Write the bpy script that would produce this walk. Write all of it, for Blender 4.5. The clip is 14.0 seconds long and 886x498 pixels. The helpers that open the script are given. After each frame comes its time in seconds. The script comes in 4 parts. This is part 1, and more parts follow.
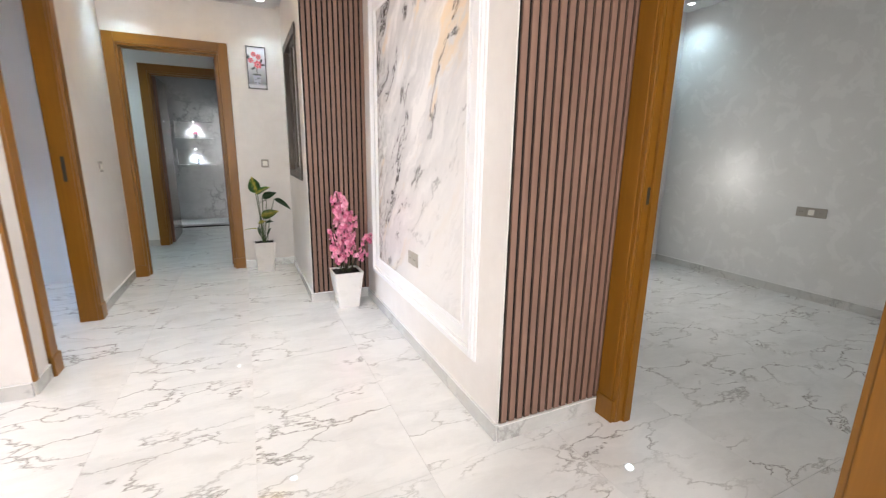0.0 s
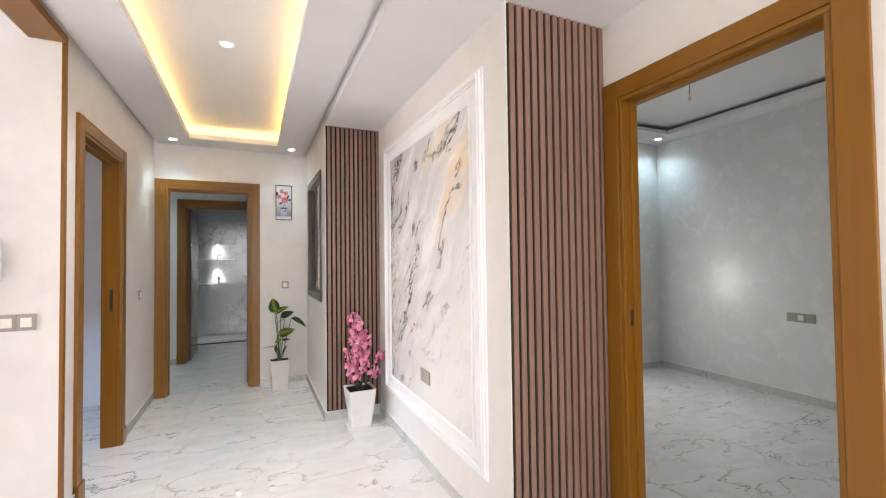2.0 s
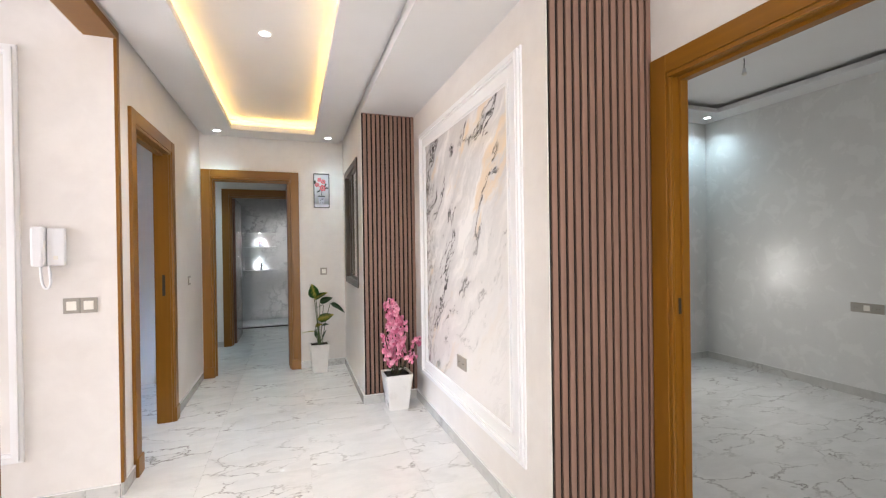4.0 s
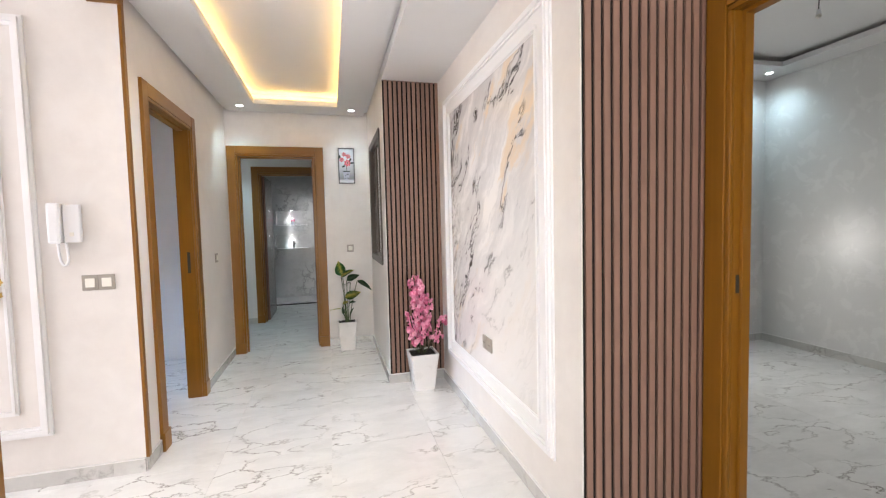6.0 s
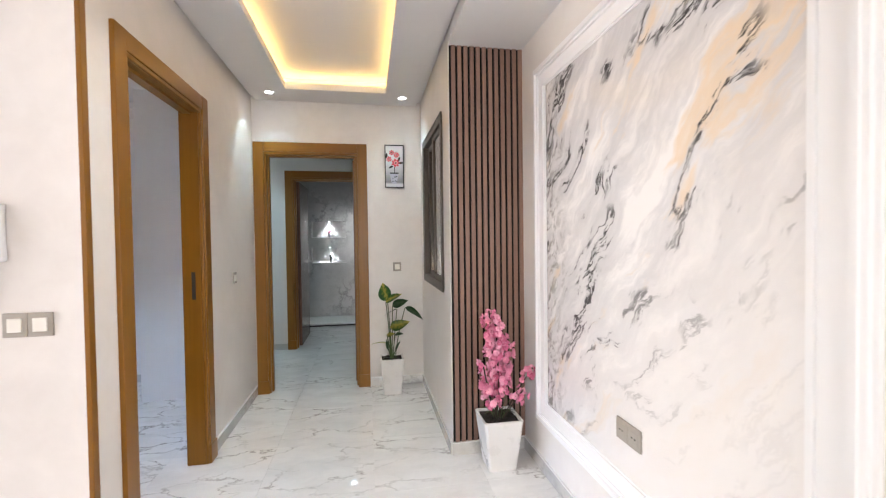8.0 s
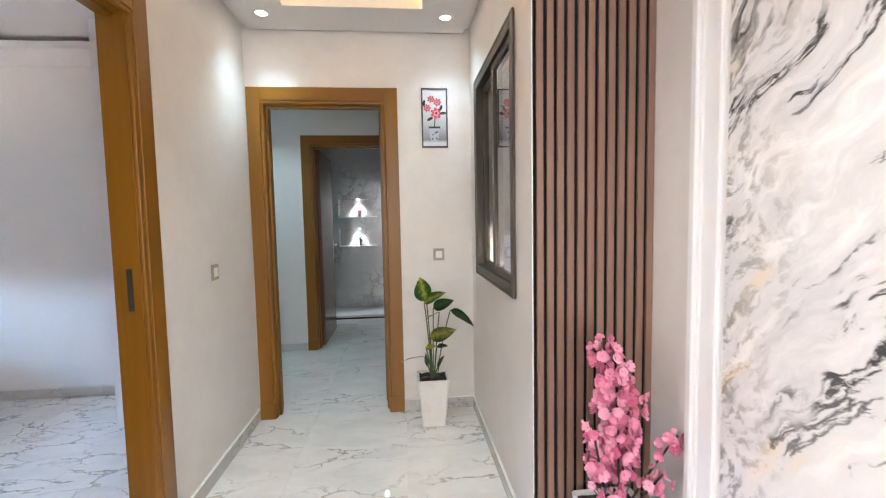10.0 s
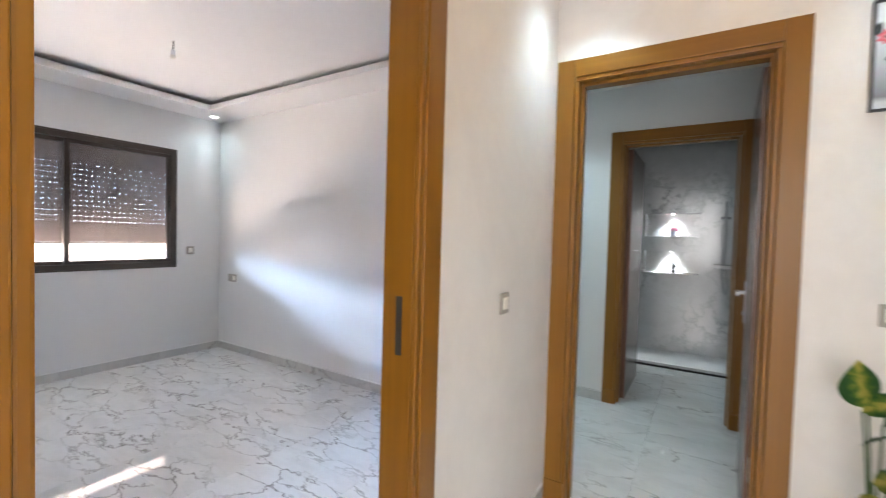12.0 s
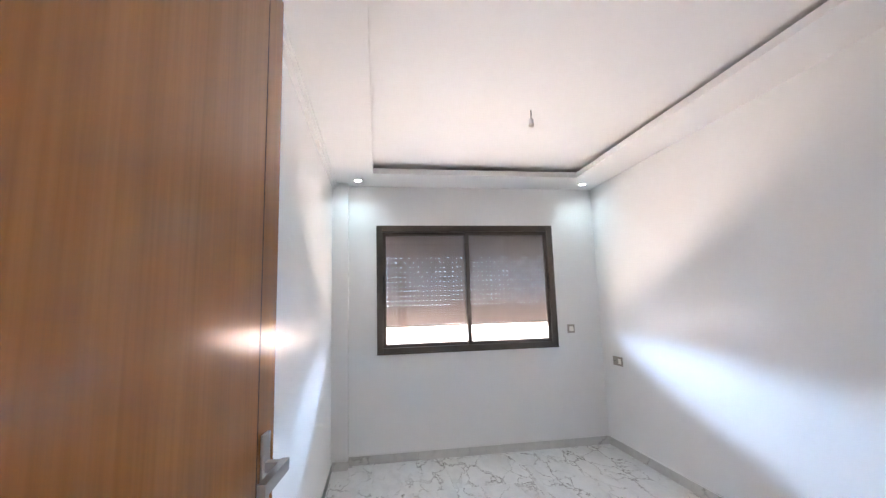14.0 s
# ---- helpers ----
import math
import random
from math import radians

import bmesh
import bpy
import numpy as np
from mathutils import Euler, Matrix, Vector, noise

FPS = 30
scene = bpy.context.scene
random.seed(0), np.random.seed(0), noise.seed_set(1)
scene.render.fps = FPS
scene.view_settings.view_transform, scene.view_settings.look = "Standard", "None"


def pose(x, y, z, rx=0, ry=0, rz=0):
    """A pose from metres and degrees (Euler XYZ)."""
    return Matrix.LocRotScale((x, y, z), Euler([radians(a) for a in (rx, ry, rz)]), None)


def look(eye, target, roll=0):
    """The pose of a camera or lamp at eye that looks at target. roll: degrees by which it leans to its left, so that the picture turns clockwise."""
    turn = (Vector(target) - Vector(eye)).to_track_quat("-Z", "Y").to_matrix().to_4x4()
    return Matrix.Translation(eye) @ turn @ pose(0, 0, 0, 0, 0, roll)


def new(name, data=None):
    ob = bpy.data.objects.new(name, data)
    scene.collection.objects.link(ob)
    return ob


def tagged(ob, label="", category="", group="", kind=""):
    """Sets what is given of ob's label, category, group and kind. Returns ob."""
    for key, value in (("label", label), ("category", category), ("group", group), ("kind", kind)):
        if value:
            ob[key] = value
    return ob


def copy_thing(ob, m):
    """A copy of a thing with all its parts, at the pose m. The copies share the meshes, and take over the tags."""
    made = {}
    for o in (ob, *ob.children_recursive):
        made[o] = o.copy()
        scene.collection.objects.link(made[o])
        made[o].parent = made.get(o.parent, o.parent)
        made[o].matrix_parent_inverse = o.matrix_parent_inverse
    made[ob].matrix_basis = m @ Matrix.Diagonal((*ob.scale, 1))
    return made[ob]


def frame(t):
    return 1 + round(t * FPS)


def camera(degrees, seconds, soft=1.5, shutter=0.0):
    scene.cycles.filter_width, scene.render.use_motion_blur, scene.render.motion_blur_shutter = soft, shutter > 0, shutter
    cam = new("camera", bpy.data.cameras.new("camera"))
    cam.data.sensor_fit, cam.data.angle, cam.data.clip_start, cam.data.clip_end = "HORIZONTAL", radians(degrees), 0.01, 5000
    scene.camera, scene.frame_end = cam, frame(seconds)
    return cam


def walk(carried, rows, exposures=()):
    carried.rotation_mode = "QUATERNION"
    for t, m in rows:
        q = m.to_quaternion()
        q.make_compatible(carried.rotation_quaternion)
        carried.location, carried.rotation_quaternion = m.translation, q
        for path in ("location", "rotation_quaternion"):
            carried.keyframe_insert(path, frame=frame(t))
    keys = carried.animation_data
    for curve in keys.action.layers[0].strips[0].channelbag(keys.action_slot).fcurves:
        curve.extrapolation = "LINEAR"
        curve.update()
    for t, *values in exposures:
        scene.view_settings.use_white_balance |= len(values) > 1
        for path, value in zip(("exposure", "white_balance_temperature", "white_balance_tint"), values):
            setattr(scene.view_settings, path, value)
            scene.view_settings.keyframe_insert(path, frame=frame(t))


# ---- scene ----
cam = camera(93.0, 14.0, 1.2, 0.3)
PATH = [
    (0, (0.786, 0.497, 1.19), (1.614, 2.263, 0.747), 1.0),
    (0.5, (0.656, 0.325, 1.236), (1.423, 2.14, 0.894), 0.9),
    (1, (0.652, 0.277, 1.275), (1.476, 2.09, 1.098), 0.0),
    (1.5, (0.652, 0.27, 1.316), (1.485, 2.088, 1.299), -0.5),
    (2, (0.661, 0.273, 1.318), (1.485, 2.095, 1.367), -0.7),
    (2.5, (0.667, 0.281, 1.317), (1.473, 2.11, 1.368), -0.7),
    (3, (0.666, 0.274, 1.318), (1.437, 2.118, 1.363), -0.7),
    (3.5, (0.657, 0.284, 1.314), (1.381, 2.149, 1.337), -0.8),
    (3.7, (0.656, 0.292, 1.312), (1.358, 2.165, 1.32), -0.8),
    (5.8, (0.769, 0.412, 1.297), (1.301, 2.338, 1.211), -1.4),
    (6, (0.783, 0.451, 1.283), (1.294, 2.381, 1.173), -1.4),
    (6.5, (0.709, 0.617, 1.266), (1.193, 2.555, 1.151), -1.1),
    (7, (0.634, 0.815, 1.281), (1.082, 2.761, 1.17), -0.7),
    (7.5, (0.687, 1.079, 1.287), (1.07, 3.041, 1.236), -0.5),
    (7.7, (0.712, 1.204, 1.299), (1.081, 3.169, 1.26), -0.6),
    (10, (0.752, 2.374, 1.288), (0.935, 4.361, 1.153), -1.1),
    (10.5, (0.656, 2.555, 1.306), (0.721, 4.551, 1.194), -1.0),
    (11, (0.607, 2.732, 1.314), (0.338, 4.712, 1.23), -1.5),
    (11.4, (0.602, 2.939, 1.319), (-0.005, 4.844, 1.256), -0.7),
    (11.5, (0.589, 2.976, 1.317), (-0.1, 4.852, 1.261), -0.4),
    (12, (0.424, 3.136, 1.296), (-0.635, 4.832, 1.234), 1.6),
    (12.5, (0.184, 3.28, 1.32), (-1.24, 4.684, 1.293), 1.7),
    (13, (-0.004, 3.353, 1.304), (-1.731, 4.354, 1.442), -0.2),
    (13.5, (-0.171, 3.529, 1.341), (-2.07, 4.088, 1.621), -1.0),
    (14, (-0.229, 3.6, 1.322), (-2.186, 3.912, 1.593), -1.7),
]
walk(cam, [(t, look(eye, target, roll)) for t, eye, target, roll in PATH], [(0, 0.10), (1.0, 0.04), (2.0, 0.0), (7.5, 0.0), (10.0, 0.26), (11.0, 0.32), (12.0, 0.46), (13.5, 0.68), (14, 0.64)])

# ---- world, large lights ----
world = bpy.data.worlds.new("sky")
scene.world = world
world.use_nodes = True
wn = world.node_tree.nodes
sky = wn.new("ShaderNodeTexSky")
sky.sky_type = "NISHITA"
sky.sun_disc = False
sky.sun_elevation, sky.sun_rotation = radians(50), radians(120)
world.node_tree.links.new(sky.outputs[0], wn["Background"].inputs[0])
wn["Background"].inputs[1].default_value = 0.1


def lamp(name, kind, place, aim, watts, colour=(1, 1, 1), size=0.05, size_y=None, cone=None, blend=1.0):
    data = bpy.data.lights.new(name, kind)
    data.energy, data.color = watts, colour
    if kind == "AREA":
        data.shape = "RECTANGLE" if size_y else "DISK"
        data.size = size
        if size_y:
            data.size_y = size_y
    else:
        data.shadow_soft_size = size
    if cone:
        data.spot_size, data.spot_blend = radians(cone), blend
    ob = new(name, data)
    ob.matrix_world = look(place, aim)
    return ob


# daylight: salon lamp unseen, bedroom lamps stand in for sky and terrace bounce
lamp("salon_daylight", "AREA", (-3.9, 1.8, 1.5), (0, 1.8, 1.2), 106, (1.0, 0.955, 0.985), 1.9, 1.9)
# added fill, unseen before the solid south wall; brightens hall, slats and floor
lamp("hall_fill_light", "AREA", (0.9, -1.45, 1.5), (0.9, 3, 1.3), 62, (0.985, 0.96, 0.955), 2.2, 1.9)
lamp("bedroom_daylight", "AREA", (-6.9, 4.4, 1.75), (-4.1, 4.4, 1.75), 2050, (0.48, 0.68, 1.0), 4.4, 0.8)
lamp("bedroom_side_daylight", "AREA", (-6.9, 0.5, 1.75), (-4.1, 0.5, 1.75), 520, (0.48, 0.68, 1.0), 3.3, 0.8)
lamp("bedroom_terrace_light", "AREA", (-5.6, 4.4, 0.0), (-5.6, 4.4001, 3), 1800, (1.0, 0.81, 0.71), 2.0, 7.0)
lamp("room_daylight", "AREA", (3.9, 3.80, 1.0), (3.9, 0, 1.0), 12, (1.0, 0.97, 0.93), 0.55, 0.55)
COOL = (0.64, 0.89, 1.0)
NEUTRAL = (1.0, 0.95, 0.88)
WARM = (0.95, 0.97, 0.96)
# the spot at y 1.5 is unseen, added to fill the hall
SPOTS = [(-0.03, 4.95, 2.495, 30), (1.03, 4.95, 2.495, 24), (0.52, 3.05, 2.615, 90), (0.52, 1.5, 2.615, 30),
         # both spots at x -0.44 are unseen additions that brighten the bedroom
         (-3.92, 3.44, 2.455, 8), (-3.92, 5.57, 2.455, 7), (-0.44, 5.57, 2.455, 21), (-0.44, 3.40, 2.455, 9),
         # both spots at y 0.2 are unseen additions that brighten the grey room
         (4.93, 3.64, 2.68, 20), (4.93, 0.2, 2.68, 20), (2.62, 0.2, 2.68, 18),
         # the spot at y 6.2 is added unseen to lift the back hall
         (-0.5, 6.2, 2.495, 42), (0.45, 7.9, 2.42, 20)]
for sx, sy, sz, watts in SPOTS:
    lamp("spot_beam", "SPOT", (sx, sy, sz - 0.012), (sx, sy, 0), watts, NEUTRAL if sx in (-0.44, 2.62) else WARM if sx == 0.52 else COOL, 0.045, cone=104 if sz == 2.495 else 128)

# ---- materials ----


def material(name, colour, rough=0.5, metal=0.0, ior=1.45):
    m = bpy.data.materials.new(name)
    m.use_nodes = True
    b = m.node_tree.nodes["Principled BSDF"]
    b.inputs["Base Color"].default_value = (*colour, 1)
    b.inputs["Roughness"].default_value = rough
    b.inputs["Metallic"].default_value = metal
    b.inputs["IOR"].default_value = ior
    return m


def node(m, kind, **values):
    n = m.node_tree.nodes.new(kind)
    for key, value in values.items():
        n.inputs[key.replace("_", " ")].default_value = value
    return n


def join(m, a, b):
    m.node_tree.links.new(a, b)


def place_of(m, scale=(1, 1, 1), random_shift=False, turn=(0, 0, 0)):
    """Object-space position, scaled in metres; random_shift gives every piece its own part of the pattern."""
    tc = m.node_tree.nodes.new("ShaderNodeTexCoord")
    mp = m.node_tree.nodes.new("ShaderNodeMapping")
    mp.inputs["Scale"].default_value = scale
    mp.inputs["Rotation"].default_value = [radians(a) for a in turn]
    join(m, tc.outputs["Object"], mp.inputs["Vector"])
    if random_shift:
        info = m.node_tree.nodes.new("ShaderNodeObjectInfo")
        mul = m.node_tree.nodes.new("ShaderNodeVectorMath")
        mul.operation = "SCALE"
        mul.inputs[0].default_value = (37.0, 53.0, 71.0)
        join(m, info.outputs["Random"], mul.inputs["Scale"])
        join(m, mul.outputs[0], mp.inputs["Location"])
    return mp.outputs["Vector"]


def ramp(m, fac, stops):
    r = m.node_tree.nodes.new("ShaderNodeValToRGB")
    e = r.color_ramp.elements
    while len(e) < len(stops):
        e.new(0.5)
    for el, (pos, col) in zip(e, stops):
        el.position = pos
        el.color = (*col, 1) if len(col) == 3 else col
    join(m, fac, r.inputs[0])
    return r.outputs[0]


def mixed(m, fac, a, b, blend="MIX"):
    n = m.node_tree.nodes.new("ShaderNodeMix")
    n.data_type, n.blend_type = "RGBA", blend
    for sock, v in ((n.inputs[0], fac), (n.inputs[6], a), (n.inputs[7], b)):
        if isinstance(v, (int, float)):
            sock.default_value = v
        elif isinstance(v, tuple):
            sock.default_value = (*v, 1)
        else:
            join(m, v, sock)
    return n.outputs[2]


def bump(m, height, strength, distance=0.002):
    n = node(m, "ShaderNodeBump", Strength=strength, Distance=distance)
    join(m, height, n.inputs["Height"])
    join(m, n.outputs[0], m.node_tree.nodes["Principled BSDF"].inputs["Normal"])


def set_in(m, name, socket):
    join(m, socket, m.node_tree.nodes["Principled BSDF"].inputs[name])


def plaster(name, a, b, rough0=0.32, rough1=0.5, relief=0.2, grain=9.0):
    """Trowelled pearl paint: soft clouds of tone and of gloss."""
    m = material(name, a)
    v = place_of(m)
    big = node(m, "ShaderNodeTexNoise", Scale=2.2, Detail=5.0, Roughness=0.6, Distortion=0.6)
    fine = node(m, "ShaderNodeTexNoise", Scale=grain, Detail=6.0, Roughness=0.6, Distortion=0.5)
    join(m, v, big.inputs["Vector"])
    join(m, v, fine.inputs["Vector"])
    tone = mixed(m, 0.4, big.outputs[0], fine.outputs[0])
    set_in(m, "Base Color", ramp(m, tone, [(0.35, b), (0.62, a)]))
    set_in(m, "Roughness", ramp(m, fine.outputs[0], [(0.35, (rough0,) * 3), (0.65, (rough1,) * 3)]))
    if relief:
        bump(m, tone, relief, 0.004)
    return m


def wood(name, dark, light, rough=0.32, along="z", scale=1.0, random_shift=False, relief=0.015):
    m = material(name, light, rough)
    s = {"z": (1, 1, 0.025), "x": (0.025, 1, 1), "y": (1, 0.025, 1)}[along]
    v = place_of(m, tuple(c * scale for c in s), random_shift)
    grain = node(m, "ShaderNodeTexNoise", Scale=38.0, Detail=5.0, Roughness=0.55, Distortion=0.0)
    band = node(m, "ShaderNodeTexNoise", Scale=6.0, Detail=2.0, Roughness=0.5, Distortion=0.0)
    join(m, v, grain.inputs["Vector"])
    join(m, v, band.inputs["Vector"])
    both = mixed(m, 0.45, grain.outputs[0], band.outputs[0])
    set_in(m, "Base Color", ramp(m, both, [(0.32, dark), (0.66, light)]))
    if relief:
        set_in(m, "Roughness", ramp(m, grain.outputs[0], [(0.3, (rough - 0.02,) * 3), (0.7, (rough + 0.03,) * 3)]))
    if relief:
        bump(m, grain.outputs[0], relief, 0.0003)
    return m


def marble(name, white, grey, rough=0.06, scale=1.0, random_shift=False, strength=0.8, turn=(0, 0, 35), thin=0.035, warped=0.42, sparse=0.41):
    """Polished white stone with thin branching veins and pale clouds."""
    m = material(name, white, rough, ior=1.95)
    v = place_of(m, (scale, scale * 2.1, scale), random_shift, turn)
    warp = node(m, "ShaderNodeTexNoise", Scale=1.9, Detail=6.0, Roughness=0.62)
    join(m, v, warp.inputs["Vector"])
    add = m.node_tree.nodes.new("ShaderNodeMix")
    add.data_type, add.blend_type = "RGBA", "LINEAR_LIGHT"
    add.inputs[0].default_value = warped
    join(m, v, add.inputs[6])
    join(m, warp.outputs["Color"], add.inputs[7])
    veins = node(m, "ShaderNodeTexVoronoi", Scale=1.9)
    veins.feature = "DISTANCE_TO_EDGE"
    join(m, add.outputs[2], veins.inputs["Vector"])
    line = ramp(m, veins.outputs["Distance"], [(0.0, (1, 1, 1)), (thin * 0.45, (0.55, 0.55, 0.55)), (thin * 2.2, (0, 0, 0))])
    mask = node(m, "ShaderNodeTexNoise", Scale=1.3, Detail=2.0)
    join(m, v, mask.inputs["Vector"])
    where = ramp(m, mask.outputs[0], [(sparse, (0, 0, 0)), (sparse + 0.21, (strength,) * 3)])
    fac = mixed(m, 1.0, line, where, "MULTIPLY")
    cloud = node(m, "ShaderNodeTexNoise", Scale=2.6, Detail=6.0, Roughness=0.6)
    join(m, add.outputs[2], cloud.inputs["Vector"])
    ground = ramp(m, cloud.outputs[0], [(0.3, tuple(c * 0.86 for c in white)), (0.6, white)])
    set_in(m, "Base Color", mixed(m, fac, ground, grey))
    set_in(m, "Roughness", ramp(m, cloud.outputs[0], [(0.3, (rough,) * 3), (0.7, (rough + 0.025,) * 3)]))
    return m


def glow(name, colour, strength):
    m = material(name, (0, 0, 0))
    b = m.node_tree.nodes["Principled BSDF"]
    b.inputs["Emission Color"].default_value = (*colour, 1)
    b.inputs["Emission Strength"].default_value = strength
    return m


def glass(name, tint=(0.9, 0.93, 0.93), rough=0.0):
    m = material(name, tint, rough)
    m.node_tree.nodes["Principled BSDF"].inputs["Transmission Weight"].default_value = 1.0
    return m


M_WALL = plaster("cream_plaster", (0.80, 0.765, 0.735), (0.73, 0.69, 0.66), 0.38, 0.55)
M_ROOM = plaster("grey_pearl_plaster", (0.80, 0.795, 0.785), (0.783, 0.777, 0.767), 0.29, 0.31, 0.0, 5.0)
M_ROOMG = plaster("grey_trowelled_plaster", (0.78, 0.775, 0.765), (0.735, 0.73, 0.72), 0.19, 0.31, 0.22, 6.0)
M_CEIL = plaster("white_ceiling_paint", (0.80, 0.79, 0.785), (0.78, 0.77, 0.765), 0.6, 0.7, 0.05)
M_TILE = marble("floor_marble", (0.84, 0.835, 0.825), (0.19, 0.175, 0.155), 0.012, 1.25, True, 0.95, (0, 0, 12), 0.016)
M_TILEB = marble("bedroom_floor_marble", (0.84, 0.845, 0.835), (0.17, 0.16, 0.14), 0.02, 1.6, True, 1.0, (0, 0, 12), 0.019, 0.42, 0.35)
M_JOINT = material("tile_joint", (0.66, 0.65, 0.63), 0.8)
M_SKIRT = marble("skirting_marble", (0.62, 0.61, 0.59), (0.22, 0.21, 0.19), 0.12, 2.0, True, 0.6)
M_WHITE = material("white_moulding", (0.86, 0.855, 0.86), 0.42)
M_WOODV = wood("casing_wood", (0.195, 0.078, 0.006), (0.245, 0.102, 0.008), 0.33, "z", 1.4)
M_WOODX = wood("casing_head_wood", (0.195, 0.078, 0.006), (0.245, 0.102, 0.008), 0.33, "x", 1.4)
M_LEAF = wood("leaf_veneer", (0.262, 0.101, 0.023), (0.335, 0.138, 0.035), 0.17, "z", 3.0, False, 0)
M_LEAFD = wood("dark_leaf_veneer", (0.12, 0.06, 0.04), (0.20, 0.12, 0.09), 0.22)
# near-black tone that carries the shade of the uncut veneer grooves
M_GROOVE_SHADE = material("veneer_groove_shade", (0.03, 0.012, 0.004), 0.95)
M_GROOVE_SHADE.node_tree.nodes["Principled BSDF"].inputs["Specular IOR Level"].default_value = 0.0
M_SLAT = wood("slat_wood", (0.215, 0.124, 0.092), (0.285, 0.172, 0.128), 0.42, "z", 1.0, True)
M_BLACK = material("black_backing", (0.007, 0.005, 0.005), 0.9)
M_ALU = material("taupe_aluminium", (0.085, 0.070, 0.058), 0.4, 0.3)
M_ALUD = material("dark_aluminium", (0.03, 0.028, 0.026), 0.45)
M_STEEL = material("brushed_steel", (0.38, 0.38, 0.39), 0.28, 1.0)
M_GLASS = glass("window_glass")
M_PLATE = material("silver_switch_plate", (0.36, 0.33, 0.29), 0.4)
M_KEY = material("ivory_switch_key", (0.82, 0.79, 0.73), 0.4)
M_PLASTIC = material("white_plastic", (0.82, 0.82, 0.84), 0.3)
M_LED = glow("warm_led", (1.0, 0.60, 0.17), 22)
M_SPOT = glow("spot_lens", (0.92, 0.97, 1.0), 25)

# ---- mesh helpers ----


def box(bm, x0, x1, y0, y1, z0, z1, bevel=0.0):
    made = bmesh.ops.create_cube(bm, size=1.0)["verts"]
    for v in made:
        v.co = Vector((x0 + (v.co.x + 0.5) * (x1 - x0), y0 + (v.co.y + 0.5) * (y1 - y0), z0 + (v.co.z + 0.5) * (z1 - z0)))
    if bevel:
        edges = {e for v in made for e in v.link_edges}
        bmesh.ops.bevel(bm, geom=list(edges), offset=bevel, segments=2, affect="EDGES", profile=0.6)
    return bm


def boxes(*rows, bevel=0.0):
    bm = bmesh.new()
    for r in rows:
        if bevel:
            b2 = box(bmesh.new(), *r, bevel)
            me = bpy.data.meshes.new("tmp")
            b2.to_mesh(me)
            b2.free()
            bm.from_mesh(me)
            bpy.data.meshes.remove(me)
        else:
            box(bm, *r)
    return bm


def part(name, bm, mat, parent=None, label="", smooth=False, at=None):
    me = bpy.data.meshes.new(name)
    bmesh.ops.recalc_face_normals(bm, faces=bm.faces[:])
    bm.to_mesh(me)
    bm.free()
    if smooth:
        for p in me.polygons:
            p.use_smooth = True
    me.materials.append(mat)
    ob = new(name, me)
    ob.parent = parent
    if at is not None:
        ob.matrix_basis = at
    if label:
        ob["label"] = label
    return ob


def thing(name, m, label, category, group="", kind=""):
    ob = new(name)
    ob.empty_display_size = 0.1
    ob.matrix_basis = m if isinstance(m, Matrix) else pose(*m)
    return tagged(ob, label, category, group, kind)


def structure(name, bm, mat, label, category):
    return tagged(part(name, bm, mat), label, category, kind="structure")


# ---- shell ----
H = 2.90
structure("floor", boxes((-4.5, 5.5, -2.0, 9.2, -0.15, -0.012)), M_JOINT, "polished white marble tile floor with grey veins", "floor")
# corridor and hall walls (each with thickness)
structure("wall_corridor_west", boxes((-0.302, -0.226, 3.0, 3.282, 0, H), (-0.302, -0.226, 4.046, 5.185, 0, H), (-0.302, -0.226, 3.282, 4.046, 2.063, H)), M_WALL, "cream pearl plaster wall with a doorway to the bedroom", "wall")
structure("wall_corridor_end", boxes((-0.376, -0.124, 5.185, 5.31, 0, H), (0.637, 1.33, 5.185, 5.31, 0, H), (-0.124, 0.637, 5.185, 5.31, 2.058, H)), M_WALL, "cream pearl plaster end wall with a doorway", "wall")
structure("wall_window_side", boxes((1.21, 1.214, 3.848, 3.875, 0, H), (1.21, 1.33, 3.875, 4.07, 0, H), (1.21, 1.33, 4.955, 5.185, 0, H), (1.21, 1.33, 4.07, 4.955, 0, 0.97), (1.21, 1.33, 4.07, 4.955, 2.11, H)), M_WALL, "cream plaster wall with a sliding window", "wall")
structure("wall_slat_return", boxes((1.33, 1.67, 3.875, 3.96, 0, H)), M_WALL, "plaster return behind the wooden slats", "wall")
structure("wall_panel", boxes((1.67, 1.80, 1.84, 3.96, 0, H), (1.67, 1.675, 1.813, 1.84, 0, H)), M_WALL, "cream plaster wall carrying the marble panel", "wall")
structure("wall_slat_near", boxes((1.80, 2.24, 1.84, 1.97, 0, H)), M_WALL, "plaster wall behind the near slats", "wall")
structure("wall_hall_east", boxes((2.24, 2.315, 1.713, 1.84, 0, H), (2.24, 2.315, -1.5, 0.925, 0, H), (2.24, 2.315, 0.925, 1.713, 2.058, H)), M_WALL, "cream plaster wall with a doorway to the grey room", "wall")
structure("wall_hall_south", boxes((-0.376, 2.315, -1.62, -1.5, 0, H)), M_WALL, "plain cream plaster wall", "wall")
structure("wall_hall_west", boxes((-0.376, -0.226, -1.5, 1.98, 0, H), (-0.376, -0.226, 1.98, 3.0, 2.465, H)), M_WALL, "cream plaster wall above and beside the wide opening", "wall")
# salon
structure("wall_salon_north", boxes((-4.1, -0.302, 3.0, 3.11, 0, H)), M_WALL, "cream plaster salon wall with white mouldings", "wall")
